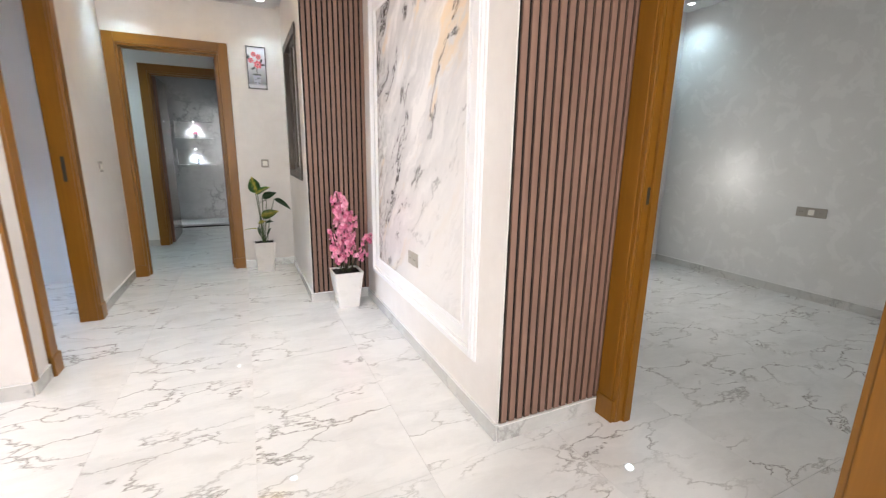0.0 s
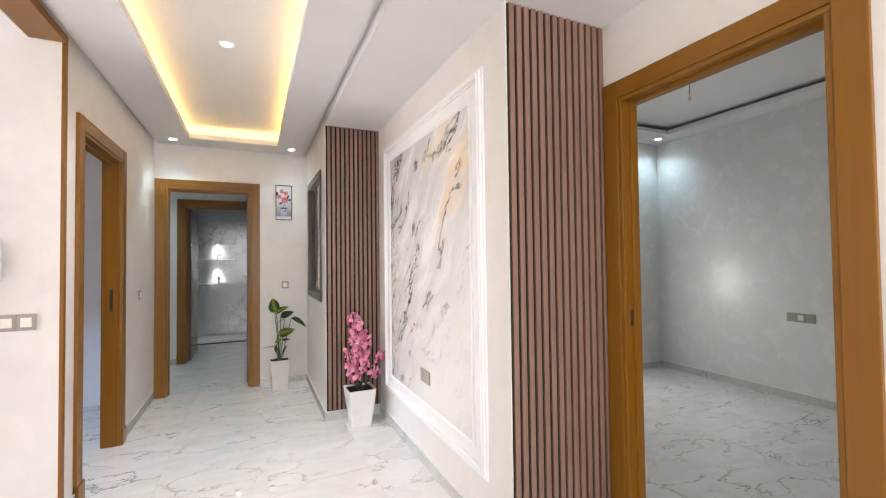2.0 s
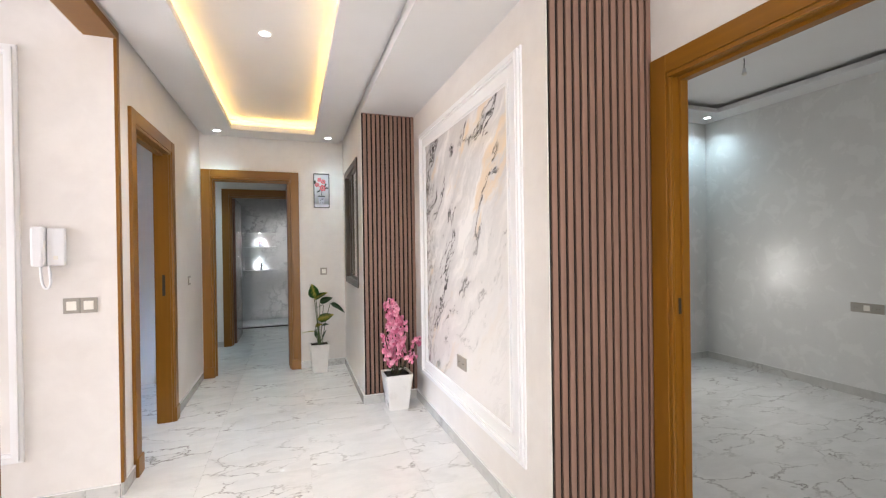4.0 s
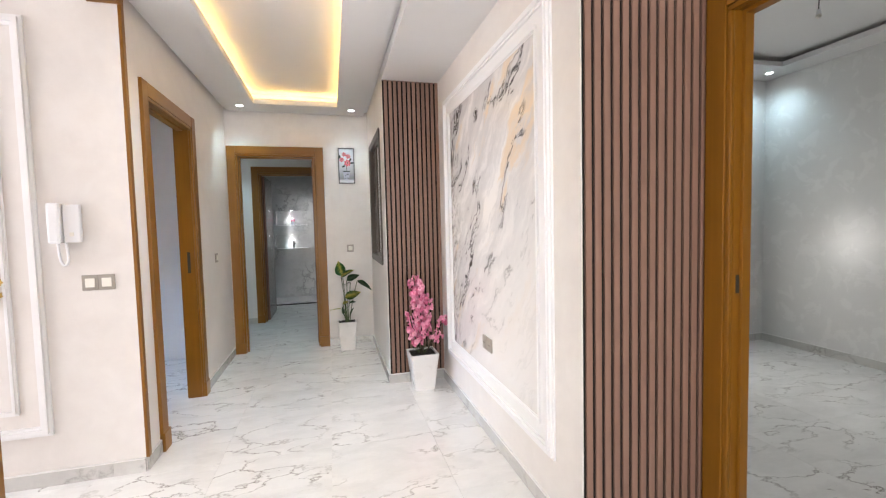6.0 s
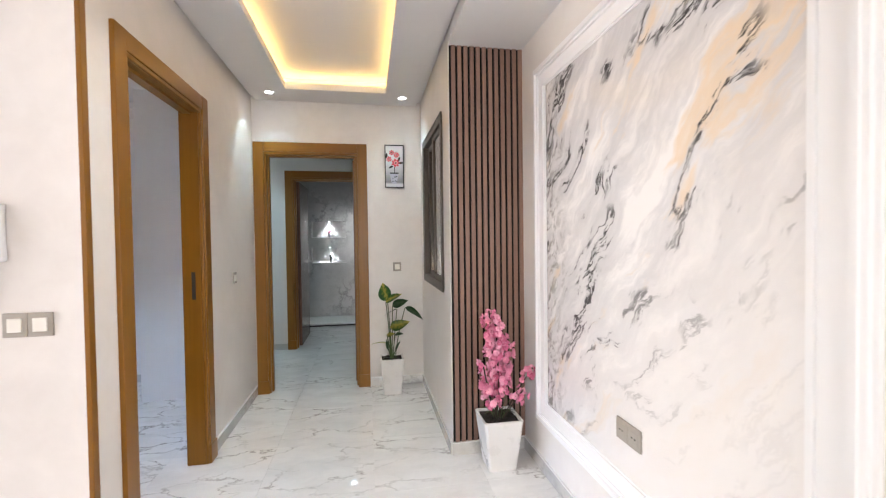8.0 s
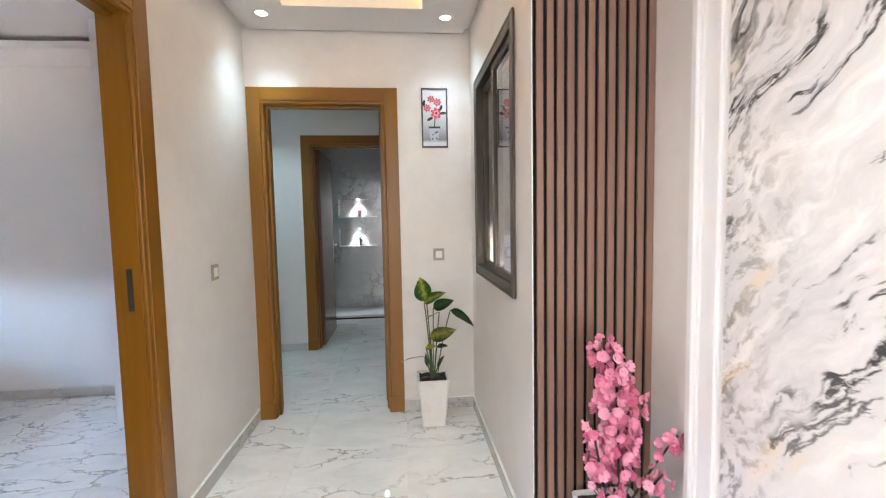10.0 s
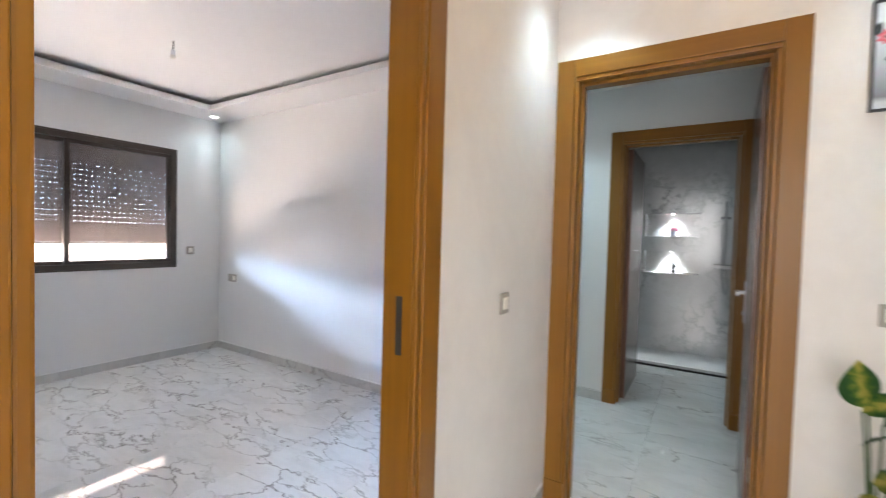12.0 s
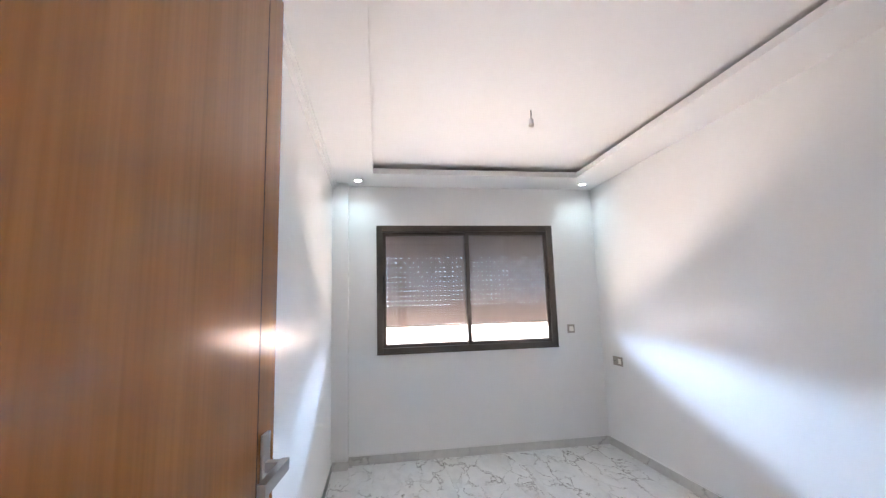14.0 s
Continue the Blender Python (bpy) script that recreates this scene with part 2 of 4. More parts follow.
structure("wall_salon_west", boxes((-4.1, -3.98, -1.5, 3.0, 0, H)), M_WALL, "plain cream plaster wall", "wall")
structure("wall_salon_south", boxes((-4.1, -0.376, -1.62, -1.5, 0, H)), M_WALL, "plain cream plaster wall", "wall")
# bedroom
structure("wall_bedroom_west", boxes((-4.25, -4.115, 3.11, 3.61, 0, H), (-4.25, -4.115, 5.295, 5.88, 0, H), (-4.25, -4.115, 3.61, 5.295, 0, 0.92), (-4.25, -4.115, 3.61, 5.295, 2.07, H)), M_ROOM, "pale grey pearl plaster wall with a wide window", "wall")
structure("wall_bedroom_north", boxes((-4.115, -0.302, 5.757, 5.88, 0, H)), M_ROOM, "pale grey pearl plaster wall", "wall")
structure("wall_bedroom_pier", boxes((-4.115, -4.02, 3.11, 3.35, 0, H)), M_ROOM, "narrow plaster pier beside the window", "wall")
structure("wall_bedroom_south", boxes((-4.02, -0.316, 3.11, 3.21, 0, H)), M_ROOM, "pale grey pearl plaster wall", "wall")
structure("wall_bedroom_east", boxes((-0.316, -0.302, 4.046, 5.757, 0, H), (-0.316, -0.302, 3.282, 4.046, 2.063, H), (-0.316, -0.302, 3.11, 3.282, 0, H)), M_ROOM, "pale grey pearl plaster wall round the doorway", "wall")
# grey room
structure("wall_room_north", boxes((2.315, 5.28, 3.84, 3.96, 0, H)), M_ROOMG, "grey pearl plaster wall", "wall")
structure("wall_room_east", boxes((5.15, 5.28, -1.5, 3.84, 0, H)), M_ROOMG, "grey pearl plaster wall", "wall")
structure("wall_room_south", boxes((2.315, 5.28, -1.62, -1.5, 0, H)), M_ROOMG, "plain grey plaster wall", "wall")
structure("wall_room_west", boxes((1.80, 2.315, 1.972, 3.84, 0, H), (2.2405, 2.315, 1.8405, 1.972, 0, H)), M_ROOMG, "grey pearl plaster wall", "wall")
# back hall and bathroom
structure("wall_back_hall_west", boxes((-1.12, -1.0, 5.31, 6.69, 0, H)), M_ROOM, "plain grey plaster wall", "wall")
structure("wall_back_hall_east", boxes((1.33, 1.45, 5.31, 6.69, 0, H)), M_ROOM, "plain grey plaster wall", "wall")
structure("wall_back_hall_south", boxes((-1.12, -0.376, 5.19, 5.31, 0, H), (-1.12, -0.222, 5.312, 5.66, 0, H)), M_ROOM, "plain grey plaster wall", "wall")
structure("wall_back_hall_north", boxes((-1.12, -0.14, 6.69, 6.80, 0, H), (0.60, 1.45, 6.69, 6.80, 0, H), (-0.14, 0.60, 6.69, 6.80, 2.055, H)), M_ROOM, "pale grey plaster wall with the bathroom doorway", "wall")
M_BATH = marble("bath_wall_marble", (0.60, 0.60, 0.60), (0.10, 0.10, 0.105), 0.16, 1.1, False, 0.62, (20, 35, 20), 0.06, 0.9, 0.44)
NX0, NX1 = -0.19, 0.37
structure("wall_bathroom_north", boxes((-0.7, NX0, 8.62, 8.75, 0, H), (NX1, 1.45, 8.62, 8.75, 0, H), (NX0, NX1, 8.62, 8.75, 0, 0.935), (NX0, NX1, 8.62, 8.75, 1.19, 1.36), (NX0, NX1, 8.62, 8.75, 1.625, H), (NX0, NX1, 8.75, 8.80, 0.9, 1.7)), M_BATH, "grey veined marble tile wall with two lit niches", "wall")
structure("wall_bathroom_west", boxes((-0.82, -0.7, 6.80, 8.75, 0, H)), M_BATH, "grey veined marble tile wall", "wall")
structure("wall_bathroom_east", boxes((1.33, 1.45, 6.80, 8.75, 0, H)), M_BATH, "grey veined marble tile wall", "wall")

# ---- ceilings ----


def ring(x0, x1, y0, y1, a0, a1, b0, b1, z0, z1):
    """Slab x0..x1, y0..y1 with a rectangular opening a0..a1, b0..b1."""
    return [(x0, a0, y0, y1, z0, z1), (a1, x1, y0, y1, z0, z1), (a0, a1, y0, b0, z0, z1), (a0, a1, b1, y1, z0, z1)]


def tray_ceiling(name, x0, x1, y0, y1, a0, a1, b0, b1, zs, lip, slot, back, label):
    """A dropped border whose lip hides a slot under the raised middle."""
    zt = zs + lip + slot
    rows = ring(x0, x1, y0, y1, a0, a1, b0, b1, zs, zs + lip)
    rows += ring(x0, x1, y0, y1, a0 - back, a1 + back, b0 - back, b1 + back, zs + lip, zt)
    rows.append((x0, x1, y0, y1, zt, zt + 0.05))
    return structure(name, boxes(*rows), M_CEIL, label, "ceiling")


tray_ceiling("ceiling_corridor", -0.184, 1.168, -1.5, 5.160, 0.112, 0.889, 1.1, 4.86, 2.495, 0.05, 0.07, 0.10, "white plasterboard ceiling with a glowing recessed tray")
structure("ceiling_side_strip", boxes((1.21, 2.24, -1.5, 3.875, 2.45, 2.75)), M_CEIL, "lower white ceiling over the panelled side", "ceiling")
structure("ceiling_salon", boxes((-3.98, -0.376, -1.5, 3.0, 2.62, 2.8)), M_CEIL, "plain white ceiling", "ceiling")
tray_ceiling("ceiling_bedroom", -4.115, -0.316, 3.21, 5.757, -3.72, -0.56, 3.575, 5.41, 2.455, 0.045, 0.045, 0.12, "white ceiling with a shadow slot round its raised middle")
tray_ceiling("ceiling_room", 2.315, 5.15, -1.5, 3.84, 2.9, 4.88, -1.2, 3.48, 2.68, 0.04, 0.045, 0.12, "white ceiling with a shadow slot round its raised middle")
structure("ceiling_back_hall", boxes((-1.0, 1.33, 5.31, 6.69, 2.495, 2.6)), M_CEIL, "plain white ceiling", "ceiling")
structure("ceiling_bathroom", boxes((-0.7, 1.33, 6.80, 8.62, 2.42, 2.6)), M_CEIL, "plain white ceiling", "ceiling")
structure("ceiling_gap_cover", boxes((-0.226, -0.184, -1.5, 5.185, 2.535, 2.60), (-0.184, 1.168, 5.160, 5.185, 2.535, 2.60), (1.168, 1.21, -1.5, 5.185, 2.535, 2.60)), M_CEIL, "recessed shadow gap round the corridor ceiling", "ceiling")
structure("trim_bedroom_cornice", boxes((-4.02, -0.316, 3.21, 3.235, 2.405, 2.455), (-4.02, -0.316, 3.235, 3.25, 2.43, 2.455)), M_CEIL, "small stepped white plaster cornice", "trim")
led = thing("led_strip", (0.5, 3.0, 2.56), "warm glowing strip light hidden in the ceiling tray", "strip light")
for nm, r in (("strip_west", (-0.46, -0.445, -1.9, 1.9, -0.014, -0.008)), ("strip_east", (0.445, 0.46, -1.9, 1.9, -0.014, -0.008)), ("strip_north", (-0.44, 0.44, 1.90, 1.915, -0.014, -0.008))):
    part("strip", boxes(r), M_LED, led)

# ---- doors ----


def door_set(name, m, width, height, depth, label, plinths=True, back=True, stops=True):
    """A cased opening: local x along the wall, y into it, z up; width and height are those outside the casing."""
    d = thing(name, m, label, "door", kind="structure")
    c, t, flat = 0.092, 0.019, 0.0833
    iw = width - 2 * c
    for x0, x1, inner in ((0, c, c), (width - c, width, width - c)):
        s = 1 if x0 == 0 else -1
        f0, f1 = sorted((0.0 if s > 0 else width, x0 + flat if s > 0 else x1 - flat))
        part("casing_upright", boxes((f0, f1, -t, 0, 0, height - 0.002), bevel=0.003), M_WOODV, d)
        e0, e1 = sorted((inner - s * 0.0085, inner + s * 0.012))
        part("bead", boxes((e0, e1, -0.013, 0.003, 0, height - 0.104), bevel=0.005), M_WOODV, d)
        e0, e1 = sorted((inner, inner + s * 0.012))
        part("lining", boxes((e0, e1, 0.0035, depth + 0.012, 0, height - c), bevel=0.002), M_WOODV, d)
        e0, e1 = sorted((inner + s * 0.012, inner + s * 0.026))
        if stops:
            part("stop", boxes((e0, e1, 0.035, 0.075, 0, height - c - 0.012), bevel=0.002), M_WOODV, d)
        if plinths:
            q0, q1 = (x0, x1 + 0.006) if s > 0 else (x0 - 0.006, x1)
            part("plinth_block", boxes((q0, q1, -t - 0.008, -0.001, 0, 0.11), bevel=0.003), M_WOODV, d)
        if back:
            part("casing_upright", boxes((x0, x1, depth, depth + t, 0, height - 0.002), bevel=0.003), M_WOODV, d)
    part("casing_head", boxes((flat, width - flat, -t + 0.0015, 0, height - flat, height - 0.002), bevel=0.003), M_WOODX, d)
    part("bead_head", boxes((c - 0.0085, width - c + 0.0085, -0.0125, 0.003, height - c - 0.012, height - c + 0.0085), bevel=0.005), M_WOODX, d)
    part("lining_head", boxes((c + 0.012, width - c - 0.012, 0.0035, depth + 0.012, height - c - 0.012, height - c), bevel=0.002), M_WOODX, d)
    part("stop_head", boxes((c + 0.026, width - c - 0.026, 0.035, 0.075, height - c - 0.026, height - c - 0.012)), M_WOODX, d)
    if back:
        part("casing_head", boxes((c, width - c, depth, depth + t - 0.0015, height - c, height - 0.002), bevel=0.003), M_WOODX, d)
    return d


def leaf(parent, m, width, height, mat, handle_x, groove=None):
    """A veneered leaf, 4 cm thick; local x from the hinge, y through the leaf."""
    ob = part("leaf", boxes((0, width, -0.02, 0.02, 0.006, height), bevel=0.002), mat, parent, at=m)
    # grooves are dark strips on the face, their shade put into the colour
    for g in groove or ():
        part("groove", boxes((g - 0.002, g + 0.002, -0.0203, 0.0203, 0.008, height - 0.003)), M_GROOVE_SHADE, ob)
    for s in (-1, 1):
        y0, y1 = sorted((s * 0.02, s * 0.026))
        b2 = boxes((handle_x - 0.02, handle_x + 0.02, y0, y1, 0.86, 1.09), bevel=0.002)
        box(b2, handle_x - 0.009, handle_x + 0.009, min(s * 0.02, s * 0.065), max(s * 0.02, s * 0.065), 1.020, 1.038)
        k = -1 if handle_x > width / 2 else 1
        h0, h1 = sorted((handle_x - k * 0.009, handle_x + k * 0.12))
        box(b2, h0, h1, min(s * 0.052, s * 0.066), max(s * 0.052, s * 0.066), 1.018, 1.040)
        box(b2, handle_x - 0.006, handle_x + 0.006, min(s * 0.02, s * 0.034), max(s * 0.02, s * 0.034), 0.905, 0.925)
        part("handle", b2, M_STEEL, ob, "brushed steel lever handle")
    return ob


d1 = door_set("door_1", pose(-0.216, 5.185, 0), 0.945, 2.15, 0.125, "wooden door casing, leaf standing open into the back hall")
leaf(d1, pose(0.835, 0.15, 0, 0, 0, 88), 0.72, 2.035, M_LEAFD, 0.66)
d2 = door_set("door_2", pose(-0.24, 6.69, 0), 0.945, 2.15, 0.11, "dark wooden door casing, leaf standing open into the bathroom")
leaf(d2, pose(0.125, 0.135, 0, 0, 0, 90), 0.72, 2.035, M_LEAFD, 0.66)
d3 = door_set("door_3", pose(-0.226, 3.19, 0, 0, 0, 90), 0.948, 2.155, 0.09, "wooden door casing, veneered leaf standing open into the bedroom", stops=False)
leaf(d3, pose(0.095, 0.112, 0, 0, 0, 84.4), 0.850, 2.045, M_LEAF, 0.795, (0.10, 0.760))
d4 = door_set("door_4", pose(2.24, 1.805, 0, 0, 0, -90), 0.972, 2.15, 0.075, "wooden door casing round the opening to the grey room")

keys = thing("door_keys", pose(-1.127, 3.396, 0.91), "small steel keys hanging from the bedroom door lock", "keys")
kb = bmesh.new()
bmesh.ops.create_cone(kb, cap_ends=True, segments=12, radius1=0.012, radius2=0.012, depth=0.003, matrix=pose(0, 0.024, 0, 0, 90, 0))
box(kb, -0.0015, 0.0015, -0.010, 0.014, -0.004, 0.004)
part("key", kb, M_STEEL, keys)
kb = bmesh.new()
box(kb, -0.006, 0.006, 0.022, 0.0245, -0.085, -0.030, 0.001)
box(kb, -0.0012, 0.0012, 0.0225, 0.024, -0.032, -0.008)
part("key_tag", kb, M_STEEL, keys)

# ---- slat panels ----


def slat_panel(name, m, width, z0, z1, label, pitch=0.0385):
    ob = thing(name, m, label, "slat panel")
    part("backing", boxes((0, width, -0.010, 0.004, z0, z1)), M_BLACK, ob)
    n = max(2, round(width / pitch))
    step = width / n
    first = None
    for i in range(n):
        if first is None:
            first = part("slat", boxes((0.0138, step, -0.0205, -0.010, z0, z1), bevel=0.001), M_SLAT, ob)
        else:
            o = new("slat", first.data)
            o.parent = ob
            o.location.x = i * step
    return ob


slat_panel("slat_panel", pose(1.215, 3.868, 0), 0.454, 0.075, 2.45, "tall panel of reddish brown wooden slats on black", 0.0377)
slat_panel("slat_panel", pose(1.676, 1.834, 0), 0.562, 0.075, 2.45, "tall panel of reddish brown wooden slats on black", 0.0404)

# ---- wide opening to the salon: wooden edges ----
op = thing("opening_trim", (-0.226, 2.5, 0), "dark wooden edging round the wide salon opening", "trim", kind="structure")
part("edge_strip", boxes((0.0, 0.016, 0.498, 0.532, 0.075, 2.447), bevel=0.003), M_WOODV, op)
part("edge_strip", boxes((0.0, 0.018, -0.60, -0.50, 0, 2.447), bevel=0.003), M_WOODV, op)
part("lining", boxes((-0.16, 0.002, -0.518, -0.503, 0, 2.43), bevel=0.002), M_WOODV, op)
part("lintel_lining", boxes((-0.13, 0.002, -0.503, 0.4985, 2.448, 2.464), bevel=0.002), M_WOODX, op)
part("lintel_face", boxes((0.0, 0.016, -0.60, 0.532, 2.448, 2.4945), bevel=0.002), M_WOODX, op)
part("strike_plate", boxes((0.100 + 0.848 - 0.092 - 0.0135, 0.100 + 0.848 - 0.092 - 0.0115, 0.035, 0.055, 0.97, 1.13)), M_ALUD, d3, "dark steel strike plate")
part("strike_plate", boxes((0.1045, 0.1065, 0.02, 0.040, 1.0, 1.07)), M_ALUD, d4, "dark steel strike plate")
for hz in (0.3, 1.85):
    part("hinge", boxes((0.828, 0.842, 0.10, 0.13, hz, hz + 0.1), bevel=0.004), M_STEEL, d1, "steel hinge")

# ---- windows ----


def sliding_window(name, m, width, height, label):
    """Two aluminium sashes on two tracks; local x along the wall, y outwards, z up from the sill."""
    w = thing(name, m, label, "window", kind="structure")
    f = 0.045
    for r in ((0, f, -0.012, 0.07, 0, height), (width - f, width, -0.012, 0.07, 0, height), (f, width - f, -0.012, 0.07, 0, f), (f, width - f, -0.012, 0.07, height - f, height)):
        part("window_frame", boxes(r, bevel=0.003), M_ALU, w)
    part("outer_bead", boxes((-0.012, 0, -0.014, -0.004, -0.012, height + 0.012), (width, width + 0.012, -0.014, -0.004, -0.012, height + 0.012), (0, width, -0.014, -0.004, -0.012, 0), (0, width, -0.014, -0.004, height, height + 0.012)), M_ALU, w)
    mid, q = width / 2, 0.04
    for x0, x1, y0, hx in ((f - 0.01, mid + q / 2, 0.032, f + 0.008), (mid - q / 2, width - f + 0.01, 0.004, width - f - 0.008)):
        z0, z1 = f - 0.008, height - f + 0.008
        s = part("sash", boxes((x0, x0 + q, y0, y0 + 0.024, z0, z1), (x1 - q, x1, y0, y0 + 0.024, z0, z1), (x0 + q, x1 - q, y0, y0 + 0.024, z0, z0 + q), (x0 + q, x1 - q, y0, y0 + 0.024, z1 - q, z1), bevel=0.002), M_ALU, w)
        g = part("pane", boxes((x0 + q - 0.004, x1 - q + 0.004, y0 + 0.010, y0 + 0.015, z0 + q - 0.004, z1 - q + 0.004)), M_GLASS, s)
        g.visible_shadow = False
        part("pull", boxes((hx - 0.007, hx + 0.007, y0 - 0.008, y0, height * 0.47, height * 0.47 + 0.16), bevel=0.003), M_ALUD, s, "black finger pull")
    return w


def shutter(name, m, width, z0, z1, mat, label):
    """Rolling shutter: hooked slats with rows of short open slots between them."""
    sh = thing(name, m, label, "shutter")
    pitch = 0.045
    bm = boxes((0, width, 0, 0.010, 0, pitch - 0.0026))
    n = int(width / 0.042)
    for i in range(n + 1):
        box(bm, i * 0.042, min(width, i * 0.042 + 0.033), 0.002, 0.008, pitch - 0.0028, pitch)
    first = part("slat", bm, mat, sh)
    first.location.z = z0
    k = 1
    while z0 + (k + 1) * pitch < z1:
        o = new("slat", first.data)
        o.parent = sh
        o.location.z = z0 + k * pitch
        k += 1
    part("end_bar", boxes((0, width, -0.002, 0.014, z0 - 0.02, z0 - 0.001), bevel=0.003), M_ALU, sh)
    return sh


M_SHUT = material("beige_shutter_plastic", (0.17, 0.125, 0.108), 0.5)
sn = M_SHUT.node_tree
tr = sn.nodes.new("ShaderNodeBsdfTranslucent")
tr.inputs[0].default_value = (0.80, 0.45, 0.34, 1)
ms = sn.nodes.new("ShaderNodeMixShader")
ms.inputs[0].default_value = 0.002
sn.links.new(sn.nodes["Principled BSDF"].outputs[0], ms.inputs[1])
sn.links.new(tr.outputs[0], ms.inputs[2])
sn.links.new(ms.outputs[0], sn.nodes["Material Output"].inputs[0])
sliding_window("window_1", pose(-4.115, 3.61, 0.92, 0, 0, 90), 1.685, 1.15, "taupe aluminium sliding window behind a lowered shutter")
shutter("rolling_shutter", pose(-4.235, 3.62, 0, 0, 0, 90), 1.665, 1.16, 2.07, M_SHUT, "beige rolling shutter almost fully lowered outside the bedroom window")
sliding_window("window_2", pose(1.21, 4.955, 0.97, 0, 0, -90), 0.885, 1.14, "taupe aluminium sliding window on the corridor wall")
shutter("rolling_shutter", pose(1.322, 4.95, 0, 0, 0, -90), 0.875, 1.25, 2.11, M_SHUT, "beige rolling shutter part lowered outside the corridor window")
M_FACADE = plaster("sunlit_facade", (0.80, 0.74, 0.66), (0.74, 0.68, 0.60), 0.7, 0.8, 0.1)
structure("shaft_wall", boxes((2.05, 2.17, 3.97, 5.6, -0.15, 3.2)), M_FACADE, "cream outside wall of the light shaft", "wall")
lamp("shaft_daylight", "AREA", (1.7, 4.6, 3.4), (1.75, 4.6, 0.9), 950, (1.0, 0.98, 0.95), 0.6, 1.0)
M_TERR = plaster("terrace_plaster", (0.80, 0.70, 0.64), (0.72, 0.62, 0.56), 0.7, 0.8, 0.1)
# pink backdrop added outside, to fill the view through the shutter gap
structure("terrace_backdrop", boxes((-7.2, -7.0, -1.0, 9.5, -0.15, 5.0)), M_TERR, "pale pink backdrop wall outside the bedroom window", "wall")
structure("ground", boxes((-40, 40, -40, 40, -0.4, -0.16)), M_TERR, "pale paved ground outside", "ground")

# ---- framed decorative panel ----
M_ART = material("painted_panel", (0.82, 0.78, 0.74), 0.16)
rot = M_ART.node_tree.nodes.new("ShaderNodeMapping")
rot.inputs["Rotation"].default_value = (radians(46), 0, 0)
tco = M_ART.node_tree.nodes.new("ShaderNodeTexCoord")
wob = node(M_ART, "ShaderNodeTexNoise", Scale=2.6, Detail=4.0, Roughness=0.55)
join(M_ART, tco.outputs["Object"], wob.inputs["Vector"])
wad = M_ART.node_tree.nodes.new("ShaderNodeMix")
wad.data_type, wad.blend_type = "RGBA", "LINEAR_LIGHT"
wad.inputs[0].default_value = 0.13
join(M_ART, tco.outputs["Object"], wad.inputs[6])
join(M_ART, wob.outputs["Color"], wad.inputs[7])
join(M_ART, wad.outputs[2], rot.inputs["Vector"])


def streaks(scale, along, across, seed, detail=6.0, rough=0.6):
    mp = M_ART.node_tree.nodes.new("ShaderNodeMapping")
    mp.inputs["Scale"].default_value = (1, along, across)
    mp.inputs["Location"].default_value = (seed, seed * 0.7, seed * 1.3)
    join(M_ART, rot.outputs[0], mp.inputs["Vector"])
    n = node(M_ART, "ShaderNodeTexNoise", Scale=scale, Detail=detail, Roughness=rough)
    join(M_ART, mp.outputs[0], n.inputs["Vector"])
    return n.outputs[0]


bands = streaks(1.0, 1.0, 4.6, 3.1, 9.0, 0.68)
fine = streaks(1.0, 7.0, 26.0, 7.7, 8.0, 0.7)
spots = streaks(1.0, 2.2, 4.0, 11.3, 3.0)
grey = ramp(M_ART, bands, [(0.37, (0, 0, 0)), (0.45, (0.62,) * 3), (0.535, (0.95,) * 3), (0.62, (0.4,) * 3), (0.72, (0.0,) * 3)])
# the strokes are dense above and thin out into white below
mpos = M_ART.node_tree.nodes.new("ShaderNodeSeparateXYZ")
join(M_ART, wad.outputs[2], mpos.inputs[0])
msum = M_ART.node_tree.nodes.new("ShaderNodeMath")
msum.operation = "MULTIPLY_ADD"
msum.inputs[1].default_value = 0.9
join(M_ART, mpos.outputs["Y"], msum.inputs[0])
join(M_ART, mpos.outputs["Z"], msum.inputs[2])
dense = ramp(M_ART, msum.outputs[0], [(0.15, (0.07,) * 3), (1.2, (1, 1, 1))])
grey = mixed(M_ART, 1.0, grey, dense, "MULTIPLY")
col = mixed(M_ART, grey, (0.86, 0.835, 0.82), (0.61, 0.595, 0.60))
peach = ramp(M_ART, streaks(1.0, 1.1, 4.6, 21.9), [(0.55, (0, 0, 0)), (0.61, (0.85,) * 3), (0.68, (0.4,) * 3), (0.74, (0.0,) * 3)])
peach = mixed(M_ART, 1.0, peach, dense, "MULTIPLY")
col = mixed(M_ART, peach, col, (0.80, 0.64, 0.47))
edge = ramp(M_ART, bands, [(0.512, (0, 0, 0)), (0.524, (1, 1, 1)), (0.542, (1, 1, 1)), (0.556, (0, 0, 0))])
broken = mixed(M_ART, 1.0, edge, ramp(M_ART, spots, [(0.49, (0, 0, 0)), (0.55, (1, 1, 1))]), "MULTIPLY")
broken = mixed(M_ART, 1.0, broken, ramp(M_ART, fine, [(0.38, (0.0,) * 3), (0.46, (1, 1, 1))]), "MULTIPLY")
broken = mixed(M_ART, 1.0, broken, mixed(M_ART, 1.0, broken, dense, "MULTIPLY"))
col = mixed(M_ART, broken, col, (0.07, 0.065, 0.065))
# broad tapered strokes, and ragged flecks gathered along the far edge
wide = streaks(1.0, 0.9, 3.2, 5.5, 5.0, 0.6)
stroke = ramp(M_ART, wide, [(0.582, (0, 0, 0)), (0.596, (1, 1, 1)), (0.640, (0.8,) * 3), (0.668, (0, 0, 0))])
